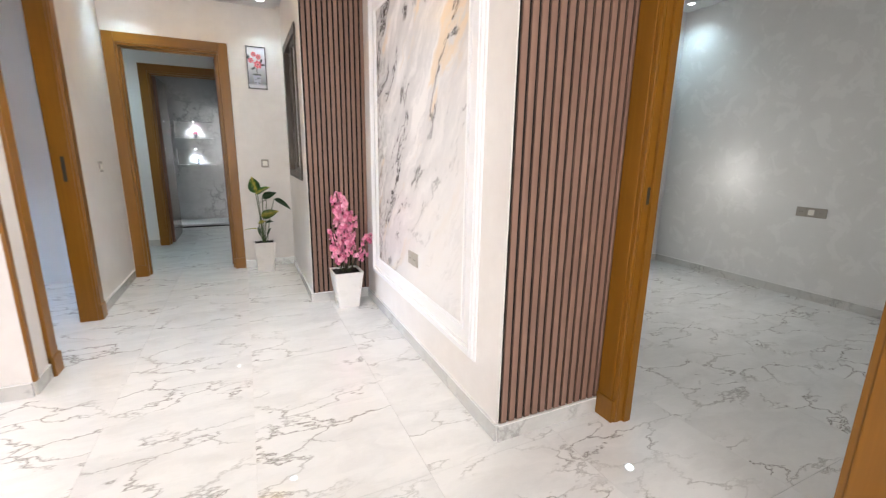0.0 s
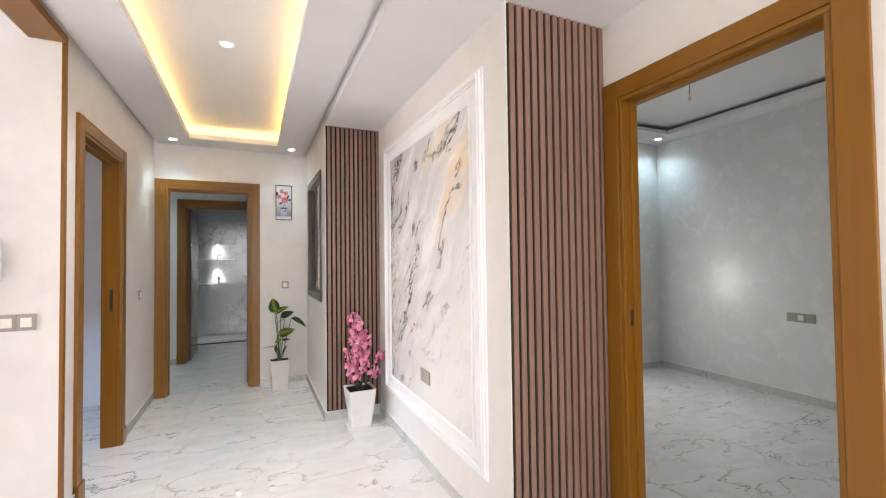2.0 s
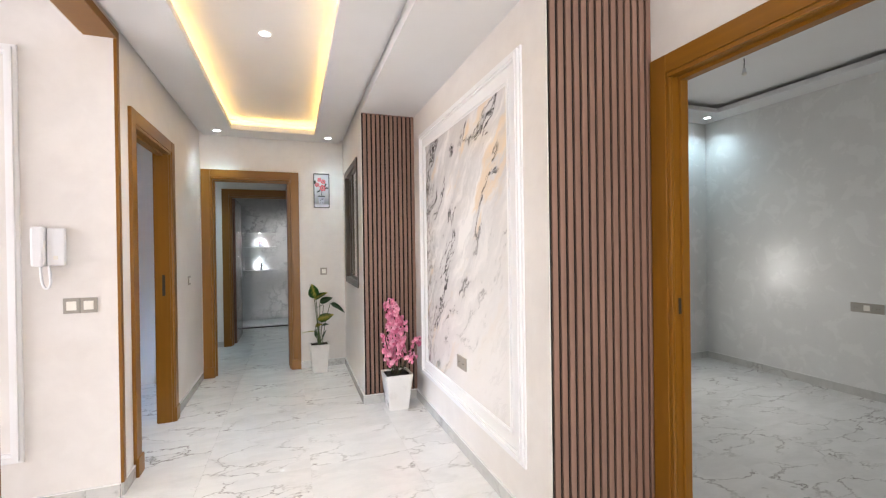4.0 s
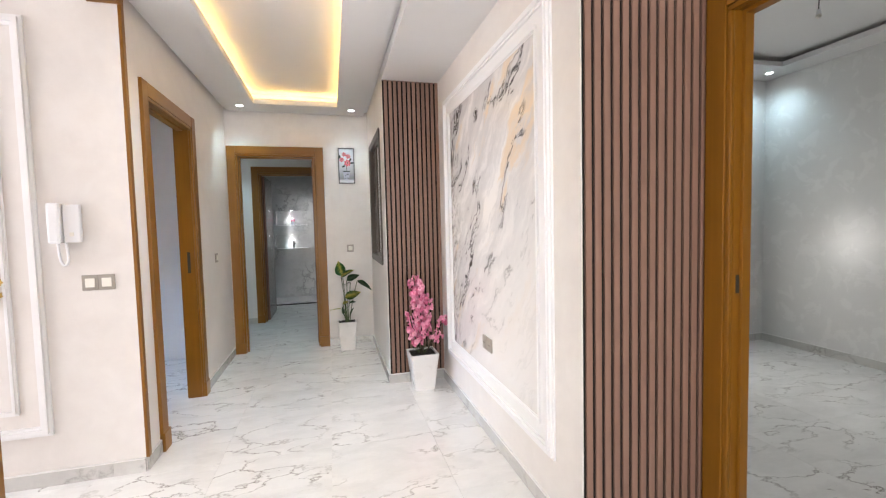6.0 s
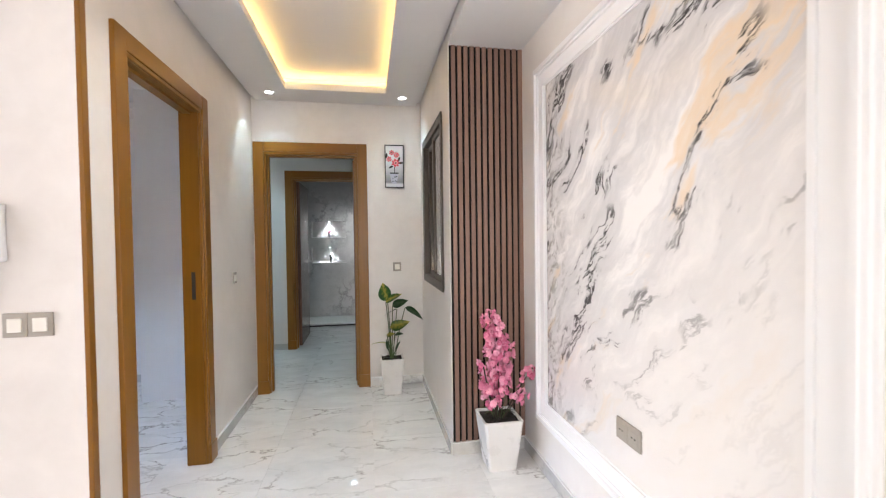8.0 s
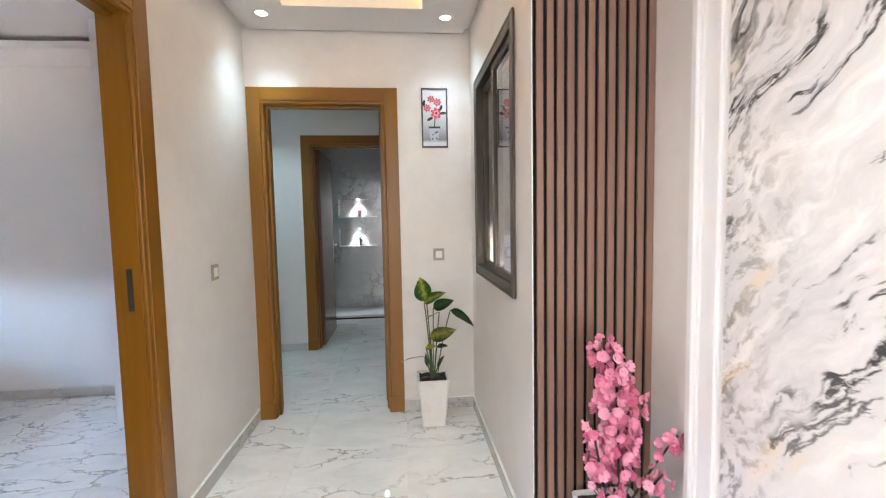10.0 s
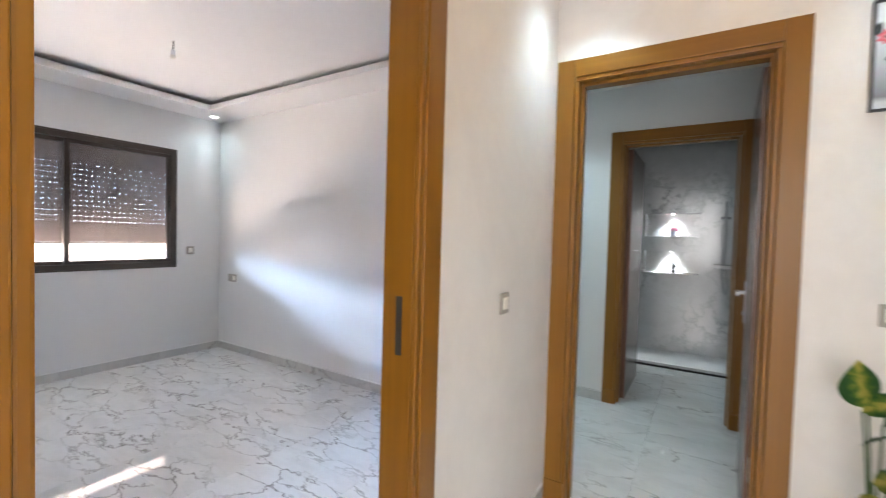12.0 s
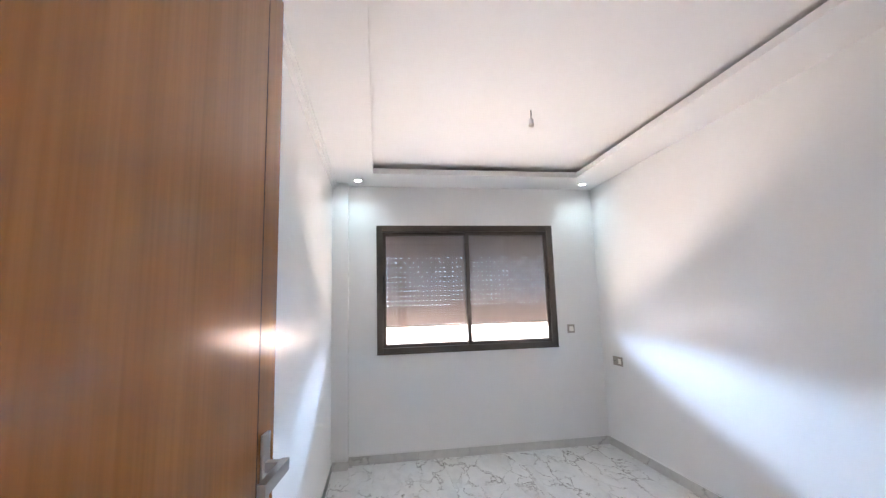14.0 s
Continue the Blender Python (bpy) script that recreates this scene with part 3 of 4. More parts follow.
stroke = mixed(M_ART, 1.0, stroke, ramp(M_ART, streaks(1.0, 2.4, 3.4, 17.2, 4.0), [(0.51, (0, 0, 0)), (0.57, (1, 1, 1))]), "MULTIPLY")
stroke = mixed(M_ART, 1.0, stroke, ramp(M_ART, fine, [(0.34, (0.25,) * 3), (0.50, (1, 1, 1))]), "MULTIPLY")
stroke = mixed(M_ART, 1.0, stroke, dense, "MULTIPLY")
col = mixed(M_ART, stroke, col, (0.085, 0.08, 0.08))
far_side = ramp(M_ART, mpos.outputs["Y"], [(0.42, (0, 0, 0)), (0.66, (1, 1, 1))])
fleck = ramp(M_ART, streaks(1.0, 14.0, 30.0, 31.0, 5.0, 0.65), [(0.50, (0, 0, 0)), (0.60, (0.85,) * 3)])
col = mixed(M_ART, mixed(M_ART, 1.0, fleck, far_side, "MULTIPLY"), col, (0.24, 0.225, 0.20))
set_in(M_ART, "Base Color", col)

pan = thing("wall_panel_picture", (1.67, 2.825, 0.26), "glossy panel of grey and peach marbled streaks in white moulding", "wall panel")
part("painted_board", boxes((-0.007, -0.001, -0.69, 0.665, 0.07, 1.86)), M_ART, pan)


def moulding(parent, y0, y1, z0, z1, steps, mat, name="moulding"):
    """Four mitred rails on an x-facing wall; steps are (inset, width, projection) of the profile."""
    for side in range(4):
        bm = bmesh.new()
        for inset, wide, proud in steps:
            a0, a1, b0, b1 = y0 + inset, y1 - inset, z0 + inset, z1 - inset
            c0, c1, e0, e1 = a0 + wide, a1 - wide, b0 + wide, b1 - wide
            quad = [((a0, b0), (a0, b1), (c0, e1), (c0, e0)), ((a1, b1), (a1, b0), (c1, e0), (c1, e1)), ((a0, b1), (a1, b1), (c1, e1), (c0, e1)), ((a1, b0), (a0, b0), (c0, e0), (c1, e0))][side]
            low = [bm.verts.new((0, y, z)) for y, z in quad]
            top = [bm.verts.new((-proud, y, z)) for y, z in quad]
            bm.faces.new(top)
            bm.faces.new(low)
            for i in range(4):
                bm.faces.new((low[i], low[(i + 1) % 4], top[(i + 1) % 4], top[i]))
        part(name, bm, mat, parent)


moulding(pan, -0.815, 0.815, 0.012, 1.982, ((0, 0.012, 0.010), (0.012, 0.014, 0.022), (0.026, 0.016, 0.028), (0.042, 0.012, 0.016), (0.054, 0.060, 0.008), (0.114, 0.014, 0.018), (0.128, 0.008, 0.011)), M_WHITE)

# salon wall mouldings
sal = thing("salon_moulding", pose(-1.25, 3.0, 0, 0, 0, -90), "white plaster wall moulding, frame within a frame", "moulding", kind="structure")
moulding(sal, -0.625, 0.625, 0.265, 2.35, ((0, 0.014, 0.012), (0.014, 0.022, 0.026), (0.036, 0.014, 0.014)), M_WHITE)
moulding(sal, -0.49, 0.49, 0.385, 2.23, ((0, 0.010, 0.012), (0.010, 0.014, 0.018)), M_WHITE)
sal.matrix_basis = pose(-1.25, 3.0, 0, 0, 0, 90)

# ---- switches and sockets ----


def plate(name, m, modules, label, category, group=""):
    """A row of square modules on the wall; local x along the wall, y into it (front at -y), centred on its base."""
    ob = thing(name, m, label, category, group)
    w = 0.073
    x0 = -len(modules) * w / 2
    for i, kind in enumerate(modules):
        a = x0 + i * w
        p = part("plate", boxes((a, a + w - 0.001, -0.009, 0, -0.04, 0.04), bevel=0.0025), M_PLATE, ob)
        c = a + w / 2
        if kind == "switch":
            part("key", boxes((c - 0.021, c + 0.021, -0.0135, -0.008, -0.023, 0.023), bevel=0.002), M_KEY, p)
        elif kind == "pair":
            part("key", boxes((c - 0.021, c - 0.001, -0.0135, -0.008, -0.023, 0.023), bevel=0.002), M_KEY, p)
            part("key", boxes((c + 0.001, c + 0.021, -0.0135, -0.008, -0.023, 0.023), bevel=0.002), M_KEY, p)
        else:
            k = part("socket_face", boxes((c - 0.022, c + 0.022, -0.0105, -0.008, -0.022, 0.022), bevel=0.001), M_PLATE, p)
            for s in (-0.009, 0.009):
                bm = bmesh.new()
                bmesh.ops.create_cone(bm, cap_ends=True, segments=10, radius1=0.003, radius2=0.003, depth=0.002, matrix=pose(c + s, -0.0112, 0, 90))
                part("hole", bm, M_ALUD, k)
    return ob


plate("light_switch", pose(-0.385, 3.0, 1.035), ("switch", "switch"), "double silver switch plate with ivory keys", "switch")
plate("light_switch", pose(-0.226, 4.625, 1.045, 0, 0, 90), ("pair",), "silver switch plate with two narrow ivory keys", "switch")
plate("light_switch", pose(0.982, 5.185, 1.062), ("switch",), "single silver switch plate with an ivory key", "switch")
plate("wall_socket", pose(1.662, 2.775, 0.575, 0, 0, -90), ("socket", "socket"), "double silver socket set in the painted panel", "socket")
plate("wall_socket", pose(5.15, 2.405, 0.752, 0, 0, -90), ("socket", "switch", "socket"), "triple silver socket and switch plate", "socket")
plate("wall_socket", pose(-3.855, 5.757, 0.785), ("socket", "switch"), "double silver socket plate", "socket")
plate("light_switch", pose(-4.115, 5.445, 1.075, 0, 0, 90), ("switch",), "single silver shutter switch", "switch")

# ---- door phone ----


def tube(points, radius, cyclic=False, sides=3):
    cu = bpy.data.curves.new("tube", "CURVE")
    cu.dimensions, cu.bevel_depth, cu.bevel_resolution, cu.resolution_u = "3D", radius, sides, 6
    sp = cu.splines.new("NURBS")
    sp.points.add(len(points) - 1)
    for p, co in zip(sp.points, points):
        p.co = (*co, 1)
    sp.order_u, sp.use_endpoint_u, sp.use_cyclic_u = 3, True, cyclic
    ob = bpy.data.objects.new("tube", cu)
    me = bpy.data.meshes.new_from_object(ob)
    bpy.data.objects.remove(ob)
    bm = bmesh.new()
    bm.from_mesh(me)
    return bm


ph = thing("door_phone", pose(-0.505, 3.0, 1.245), "white plastic door phone with its handset hung up", "door phone")
part("base", boxes((-0.005, 0.065, -0.030, 0, 0.0, 0.19), bevel=0.006), M_PLASTIC, ph)
part("handset", boxes((-0.065, -0.010, -0.050, -0.004, -0.004, 0.198), bevel=0.012), M_PLASTIC, ph, smooth=False)
part("button", boxes((0.022, 0.040, -0.034, -0.029, 0.03, 0.05), bevel=0.002), M_KEY, ph)
part("cord", tube([(-0.035, -0.02, 0.0), (-0.036, -0.02, -0.05), (-0.022, -0.022, -0.115), (0.0, -0.022, -0.115), (0.008, -0.02, -0.07), (-0.005, -0.016, 0.002)], 0.006), M_PLASTIC, ph, "white coiled cord", smooth=True)

# gold ornament in the salon frame
M_GOLD = material("gilt", (0.65, 0.42, 0.12), 0.3, 0.9)
orn = thing("gold_wall_ornament", (-0.885, 3.0, 0.95), "gilded scroll ornament on the salon wall", "ornament")
part("scroll", tube([(0.10, -0.012, 0.10), (0.05, -0.02, 0.16), (-0.05, -0.02, 0.15), (-0.10, -0.015, 0.10), (-0.2, -0.012, 0.14)], 0.014), M_GOLD, orn, smooth=True)
part("scroll", tube([(0.10, -0.012, 0.05), (0.05, -0.02, 0.02), (-0.05, -0.02, 0.03), (-0.10, -0.015, 0.06), (-0.2, -0.012, 0.02)], 0.012), M_GOLD, orn, smooth=True)

# ---- ceiling spots and bare bulbs ----


def disc(r, z0, z1, segments=24, r_top=None):
    bm = bmesh.new()
    bmesh.ops.create_cone(bm, cap_ends=True, segments=segments, radius1=r, radius2=r if r_top is None else r_top, depth=z1 - z0, matrix=pose(0, 0, (z0 + z1) / 2))
    return bm


def ring_mesh(r0, r1, z0, z1, n=28):
    bm = bmesh.new()
    loops = []
    for r, z in ((r0, z1), (r0, z0), ((r0 + r1) / 2, z0 - 0.002), (r1, z0 + 0.002), (r1, z1)):
        loops.append([bm.verts.new((r * math.cos(a), r * math.sin(a), z)) for a in [2 * math.pi * i / n for i in range(n)]])
    for A, B in zip(loops, loops[1:]):
        for i in range(n):
            bm.faces.new((A[i], A[(i + 1) % n], B[(i + 1) % n], B[i]))
    return bm


spot_first = None
# the added, unseen spots get the same fitting as the others
for sx, sy, sz, watts in SPOTS:
    if spot_first is None:
        spot_first = thing("ceiling_spot", (sx, sy, sz), "small round white recessed spotlight, lit", "spotlight", "ceiling spots")
        part("rim", ring_mesh(0.030, 0.042, -0.004, 0.0), M_WHITE, spot_first, smooth=True)
        part("lens", disc(0.030, -0.002, 0.0), M_SPOT, spot_first, "glowing white lens")
    else:
        copy_thing(spot_first, pose(sx, sy, sz))


def bare_bulb(m, drop, label):
    b = thing("hanging_bulb_holder", m, label, "bulb holder")
    part("wire", tube([(0, 0, 0), (0.004, 0.002, -drop * 0.4), (-0.003, 0, -drop * 0.75), (0, 0, -drop)], 0.003), M_BLACK, b)
    part("holder", disc(0.014, -drop - 0.035, -drop, 14, 0.010), M_PLASTIC, b)
    bm = bmesh.new()
    bmesh.ops.create_uvsphere(bm, u_segments=14, v_segments=10, radius=0.017, matrix=pose(0, 0, -drop - 0.044))
    part("bulb", bm, M_KEY, b, smooth=True)


bare_bulb(pose(-2.64, 4.575, 2.545), 0.06, "bare bulb holder hanging on a short black wire")
bare_bulb(pose(4.03, 2.62, 2.765), 0.08, "bare bulb holder hanging on a short black wire")

# ---- small framed picture ----
pic = thing("picture_frame", (0.971, 5.185, 1.769), "narrow black framed picture of red flowers in a vase", "picture")
M_PFR = material("black_picture_frame", (0.015, 0.013, 0.014), 0.35)
M_PBG = material("grey_picture_ground", (0.6, 0.6, 0.62), 0.3)
pv = place_of(M_PBG)
sep = M_PBG.node_tree.nodes.new("ShaderNodeSeparateXYZ")
join(M_PBG, pv, sep.inputs[0])
pn = node(M_PBG, "ShaderNodeTexNoise", Scale=22.0, Detail=4.0)
join(M_PBG, pv, pn.inputs["Vector"])
pz = M_PBG.node_tree.nodes.new("ShaderNodeMath")
pz.operation = "MULTIPLY_ADD"
pz.inputs[1].default_value, pz.inputs[2].default_value = 2.6, 0.0
join(M_PBG, sep.outputs["Z"], pz.inputs[0])
set_in(M_PBG, "Base Color", mixed(M_PBG, 0.12, ramp(M_PBG, pz.outputs[0], [(0.08, (0.62, 0.62, 0.66)), (0.13, (0.16, 0.16, 0.18)), (0.32, (0.38, 0.38, 0.41)), (0.75, (0.74, 0.74, 0.77))]), pn.outputs["Color"]))
for r in ((-0.085, -0.077, -0.018, 0, 0, 0.381), (0.077, 0.085, -0.018, 0, 0, 0.381), (-0.077, 0.077, -0.018, 0, 0, 0.008), (-0.077, 0.077, -0.018, 0, 0.373, 0.381)):
    part("frame_rail", boxes(r, bevel=0.0015), M_PFR, pic)
part("print", boxes((-0.077, 0.077, -0.008, -0.002, 0.008, 0.373)), M_PBG, pic)
M_RED = material("red_petal_print", (0.62, 0.06, 0.09), 0.35)
M_PINKP = material("pink_petal_print", (0.75, 0.28, 0.30), 0.35)
M_DKP = material("dark_print", (0.02, 0.025, 0.02), 0.4)
M_VASE = material("blue_grey_vase_print", (0.42, 0.42, 0.52), 0.35)


def flat_shape(points, y):
    bm = bmesh.new()
    low = [bm.verts.new((x, y, z)) for x, z in points]
    top = [bm.verts.new((x, y - 0.0012, z)) for x, z in points]
    bm.faces.new(low)
    bm.faces.new(top)
    for i in range(len(points)):
        bm.faces.new((low[i], low[(i + 1) % len(points)], top[(i + 1) % len(points)], top[i]))
    return bm


def bloom(cx, cz, r, petals=7, wob=0.22, y=-0.008):
    return flat_shape([(cx + r * (1 + wob * math.cos(petals * a)) * math.cos(a), cz + r * (1 + wob * math.cos(petals * a)) * math.sin(a)) for a in [2 * math.pi * i / 42 for i in range(42)]], y)


for cx, cz, r in ((-0.022, 0.312, 0.021), (0.020, 0.292, 0.023), (-0.048, 0.255, 0.022), (0.012, 0.222, 0.033)):
    part("printed_flower", bloom(cx, cz, r), M_RED, pic)
    part("printed_flower_heart", bloom(cx, cz, r * 0.55, 5, 0.2, -0.0093), M_PINKP, pic)
    part("printed_flower_eye", bloom(cx, cz, r * 0.24, 5, 0.1, -0.0106), M_DKP, pic)
for cx, cz, a in ((-0.03, 0.185, 0.5), (0.055, 0.222, 0.1), (0.042, 0.255, 1.2), (-0.068, 0.285, 1.5)):
    part("printed_leaf", flat_shape([(cx + 0.022 * math.cos(t) * math.cos(a) - 0.009 * math.sin(t) * math.sin(a), cz + 0.022 * math.cos(t) * math.sin(a) + 0.009 * math.sin(t) * math.cos(a)) for t in [2 * math.pi * i / 16 for i in range(16)]], -0.008), M_DKP, pic)
part("printed_stem", flat_shape([(-0.004, 0.13), (0.002, 0.13), (0.006, 0.20), (0.0, 0.20)], -0.0079), M_DKP, pic)
part("printed_vase", flat_shape([(-0.038, 0.125), (0.034, 0.125), (0.030, 0.10), (0.024, 0.06), (0.014, 0.036), (-0.018, 0.036), (-0.030, 0.06), (-0.036, 0.10)], -0.0081), M_VASE, pic)
part("printed_vase_rim", flat_shape([(-0.040, 0.124), (0.036, 0.124), (0.036, 0.136), (-0.040, 0.136)], -0.0095), M_DKP, pic)
random.seed(4)
for i in range(9):
    part("vase_fleck", bloom(random.uniform(-0.022, 0.018), random.uniform(0.05, 0.112), random.uniform(0.003, 0.006), 3, 0.4, -0.0094), M_DKP, pic)

# ---- potted plants ----
M_POT = plaster("white_glazed_pot", (0.82, 0.80, 0.78), (0.78, 0.76, 0.74), 0.25, 0.35, 0.04)
M_SOIL = material("dark_soil", (0.02, 0.017, 0.015), 0.9)
sv = node(M_SOIL, "ShaderNodeTexNoise", Scale=60.0, Detail=3.0)
set_in(M_SOIL, "Base Color", ramp(M_SOIL, sv.outputs[0], [(0.4, (0.008, 0.007, 0.006)), (0.65, (0.06, 0.05, 0.045))]))
M_STEM = material("green_stem", (0.06, 0.10, 0.03), 0.5)
M_TWIG = material("dark_twig", (0.05, 0.035, 0.025), 0.6)


def pot(parent, top, base, height):
    """Square tapered pot with a rolled lip and hollow mouth."""
    bm = bmesh.new()
    prof = [(base, 0.0), (base, 0.004), (top, height), (top - 0.010, height + 0.001), (top - 0.014, height - 0.03)]
    rings = []
    for h, z in prof:
        c = min(0.012, h * 0.12)
        rings.append([bm.verts.new((x, y, z)) for x, y in ((h - c, -h), (h, -h + c), (h, h - c), (h - c, h), (-h + c, h), (-h, h - c), (-h, -h + c), (-h + c, -h))])
    for A, B in zip(rings, rings[1:]):
        for i in range(8):
            bm.faces.new((A[i], A[(i + 1) % 8], B[(i + 1) % 8], B[i]))
    bm.faces.new(rings[0])
    bm.faces.new(rings[-1])
    part("pot", bm, M_POT, parent, "white tapered square pot")
    sb = bmesh.new()
    bmesh.ops.create_grid(sb, x_segments=9, y_segments=9, size=top - 0.016)
    for v in sb.verts:
        v.co.z = height - 0.012 + 0.014 * noise.noise(v.co * 40)
    part("soil", sb, M_SOIL, parent, "dark soil")


def leaf_material(name, a, b, c):
    """Green blade with a pale yellow feathered middle."""
    m = material(name, a, 0.35)
    v = place_of(m)
    sp = m.node_tree.nodes.new("ShaderNodeSeparateXYZ")
    join(m, v, sp.inputs[0])
    n = node(m, "ShaderNodeTexNoise", Scale=45.0, Detail=4.0)
    join(m, v, n.inputs["Vector"])
    ab = m.node_tree.nodes.new("ShaderNodeMath")
    ab.operation = "ABSOLUTE"
    join(m, sp.outputs["Y"], ab.inputs[0])
    mad = m.node_tree.nodes.new("ShaderNodeMath")
    mad.operation = "MULTIPLY_ADD"
    mad.inputs[1].default_value = 14.0
    join(m, ab.outputs[0], mad.inputs[0])
    join(m, n.outputs[0], mad.inputs[2])
    set_in(m, "Base Color", ramp(m, mad.outputs[0], [(0.56, c), (0.74, b), (0.98, a)]))
    return m


M_LEAFA = leaf_material("bright_leaf", (0.028, 0.12, 0.025), (0.13, 0.24, 0.03), (0.50, 0.45, 0.09))
M_LEAFB = leaf_material("dark_leaf", (0.012, 0.045, 0.014), (0.025, 0.08, 0.02), (0.06, 0.10, 0.05))
M_LEAFC = leaf_material("yellow_leaf", (0.04, 0.10, 0.015), (0.22, 0.25, 0.03), (0.42, 0.36, 0.06))


def blade(length, width, droop, fold):
    """A pointed leaf with a folded midrib; local x from the stalk to the tip."""
    bm = bmesh.new()
    n, rows = 12, []
    for i in range(n + 1):
        t = i / n
        w = width / 2 * (math.sin(math.pi * min(1, t * 1.02) ** 0.72) ** 0.85 if 0 < t < 1 else 0.02)
        row = []
        for k in (-1, -0.6, -0.25, 0, 0.25, 0.6, 1):
            row.append(bm.verts.new((length * t, w * k, -droop * t * t * length + abs(k) * w * fold + 0.05 * w * math.sin(9 * t) * k)))
        rows.append(row)
    for A, B in zip(rows, rows[1:]):
        for j in range(6):
            bm.faces.new((A[j], A[j + 1], B[j + 1], B[j]))
    bmesh.ops.solidify(bm, geom=bm.faces[:], thickness=0.0008)
    return bm


def along(a, b, roll):
    """Pose at a with x towards b; roll turns the blade's face, 0 facing up, about that line."""
    a, b = Vector(a), Vector(b)
    x = (b - a).normalized()
    side = Vector((0, 0, 1)).cross(x).normalized()
    up = x.cross(side)
    m = Matrix((x, side, up)).transposed().to_4x4()
    return Matrix.Translation(a) @ m @ Matrix.Rotation(radians(roll), 4, "X")


g = thing("potted_plant", (0.912, 5.0, 0), "leafy green artificial plant in a white tapered square pot", "plant")
pot(g, 0.10, 0.074, 0.30)
LEAVES = [((-0.030, -0.02, 0.785), (-0.082, -0.03, 0.945), 0.115, 95, M_LEAFA, 0.25), ((-0.045, -0.03, 0.775), (0.075, -0.06, 0.862), 0.085, 40, M_LEAFA, 0.2),
          ((0.012, 0.0, 0.735), (0.140, -0.02, 0.792), 0.078, 60, M_LEAFB, 0.15), ((0.120, -0.01, 0.722), (0.285, -0.04, 0.648), 0.070, 35, M_LEAFB, 0.3),
          ((-0.012, -0.03, 0.556), (0.146, -0.07, 0.612), 0.090, 75, M_LEAFC, 0.15), ((0.050, 0.0, 0.708), (-0.058, -0.05, 0.680), 0.045, 20, M_LEAFB, 0.1),
          ((-0.050, -0.03, 0.432), (-0.198, -0.09, 0.462), 0.048, 20, M_LEAFA, 0.2), ((0.030, -0.02, 0.495), (0.095, -0.06, 0.510), 0.036, 40, M_LEAFB, 0.1),
          ((-0.04, -0.02, 0.49), (0.02, -0.07, 0.515), 0.040, 60, M_LEAFC, 0.1), ((0.03, -0.03, 0.36), (0.065, -0.06, 0.45), 0.03, 70, M_LEAFB, 0.1), ((-0.03, -0.03, 0.37), (-0.05, -0.05, 0.47), 0.028, 70, M_LEAFB, 0.1), ((-0.02, -0.05, 0.31), (-0.085, -0.08, 0.325), 0.03, 10, M_LEAFB, 0.2)]
for a, b, w, roll, mat, droop in LEAVES:
    part("leaf", blade((Vector(b) - Vector(a)).length, w, droop, 0.25), mat, g, smooth=True, at=along(a, b, roll))
    foot = (0.25 * a[0], 0.25 * a[1] - 0.005, 0.28)
    part("stem", tube([foot, (0.35 * a[0] + 0.004, 0.4 * a[1], 0.28 + 0.45 * (a[2] - 0.28)), a], 0.0035), M_STEM, g, smooth=True)

M_PETAL = material("pink_petal", (0.80, 0.22, 0.36), 0.55)
oi = M_PETAL.node_tree.nodes.new("ShaderNodeObjectInfo")
set_in(M_PETAL, "Base Color", ramp(M_PETAL, oi.outputs["Random"], [(0.0, (0.62, 0.13, 0.26)), (0.5, (0.80, 0.27, 0.42)), (1.0, (0.86, 0.42, 0.55))]))


def blossom(r):
    """Five cupped, ruffled petals."""
    bm = bmesh.new()
    for k in range(5):
        a0 = 2 * math.pi * k / 5
        rows = []
        for u, w in ((0.12, 0.10), (0.55, 0.42), (0.85, 0.46), (1.0, 0.22)):
            rows.append([bm.verts.new((r * (u * math.cos(a0) - s * w * math.sin(a0)), r * (u * math.sin(a0) + s * w * math.cos(a0)), r * (0.55 * u * u + 0.12 * s * s + (0.1 if k % 2 else 0)))) for s in (-1, 0, 1)])
        for A, B in zip(rows, rows[1:]):
            for j in range(2):
                bm.faces.new((A[j], A[j + 1], B[j + 1], B[j]))
    return bm


f = thing("flowering_plant", (1.452, 3.70, 0), "pink artificial blossom branches in a white tapered square pot", "plant")
pot(f, 0.113, 0.08, 0.285)
random.seed(11)
BRANCHES = [((-0.02, 0, 0.28), (-0.03, -0.02, 0.55), (-0.06, -0.03, 0.895)), ((0.0, -0.02, 0.28), (-0.01, -0.05, 0.50), (-0.03, -0.05, 0.85)), ((0.01, 0, 0.28), (0.03, -0.02, 0.48), (0.03, -0.03, 0.76)),
            ((-0.03, -0.02, 0.28), (-0.07, -0.05, 0.42), (-0.11, -0.06, 0.62)), ((0.03, -0.01, 0.28), (0.09, -0.03, 0.42), (0.19, -0.05, 0.56)), ((0.02, -0.03, 0.28), (0.06, -0.06, 0.36), (0.12, -0.08, 0.45)),
            ((-0.02, -0.04, 0.28), (-0.04, -0.08, 0.36), (-0.05, -0.09, 0.42)), ((0.0, 0.02, 0.28), (0.0, 0.02, 0.5), (-0.02, 0.0, 0.86))]
flower = None
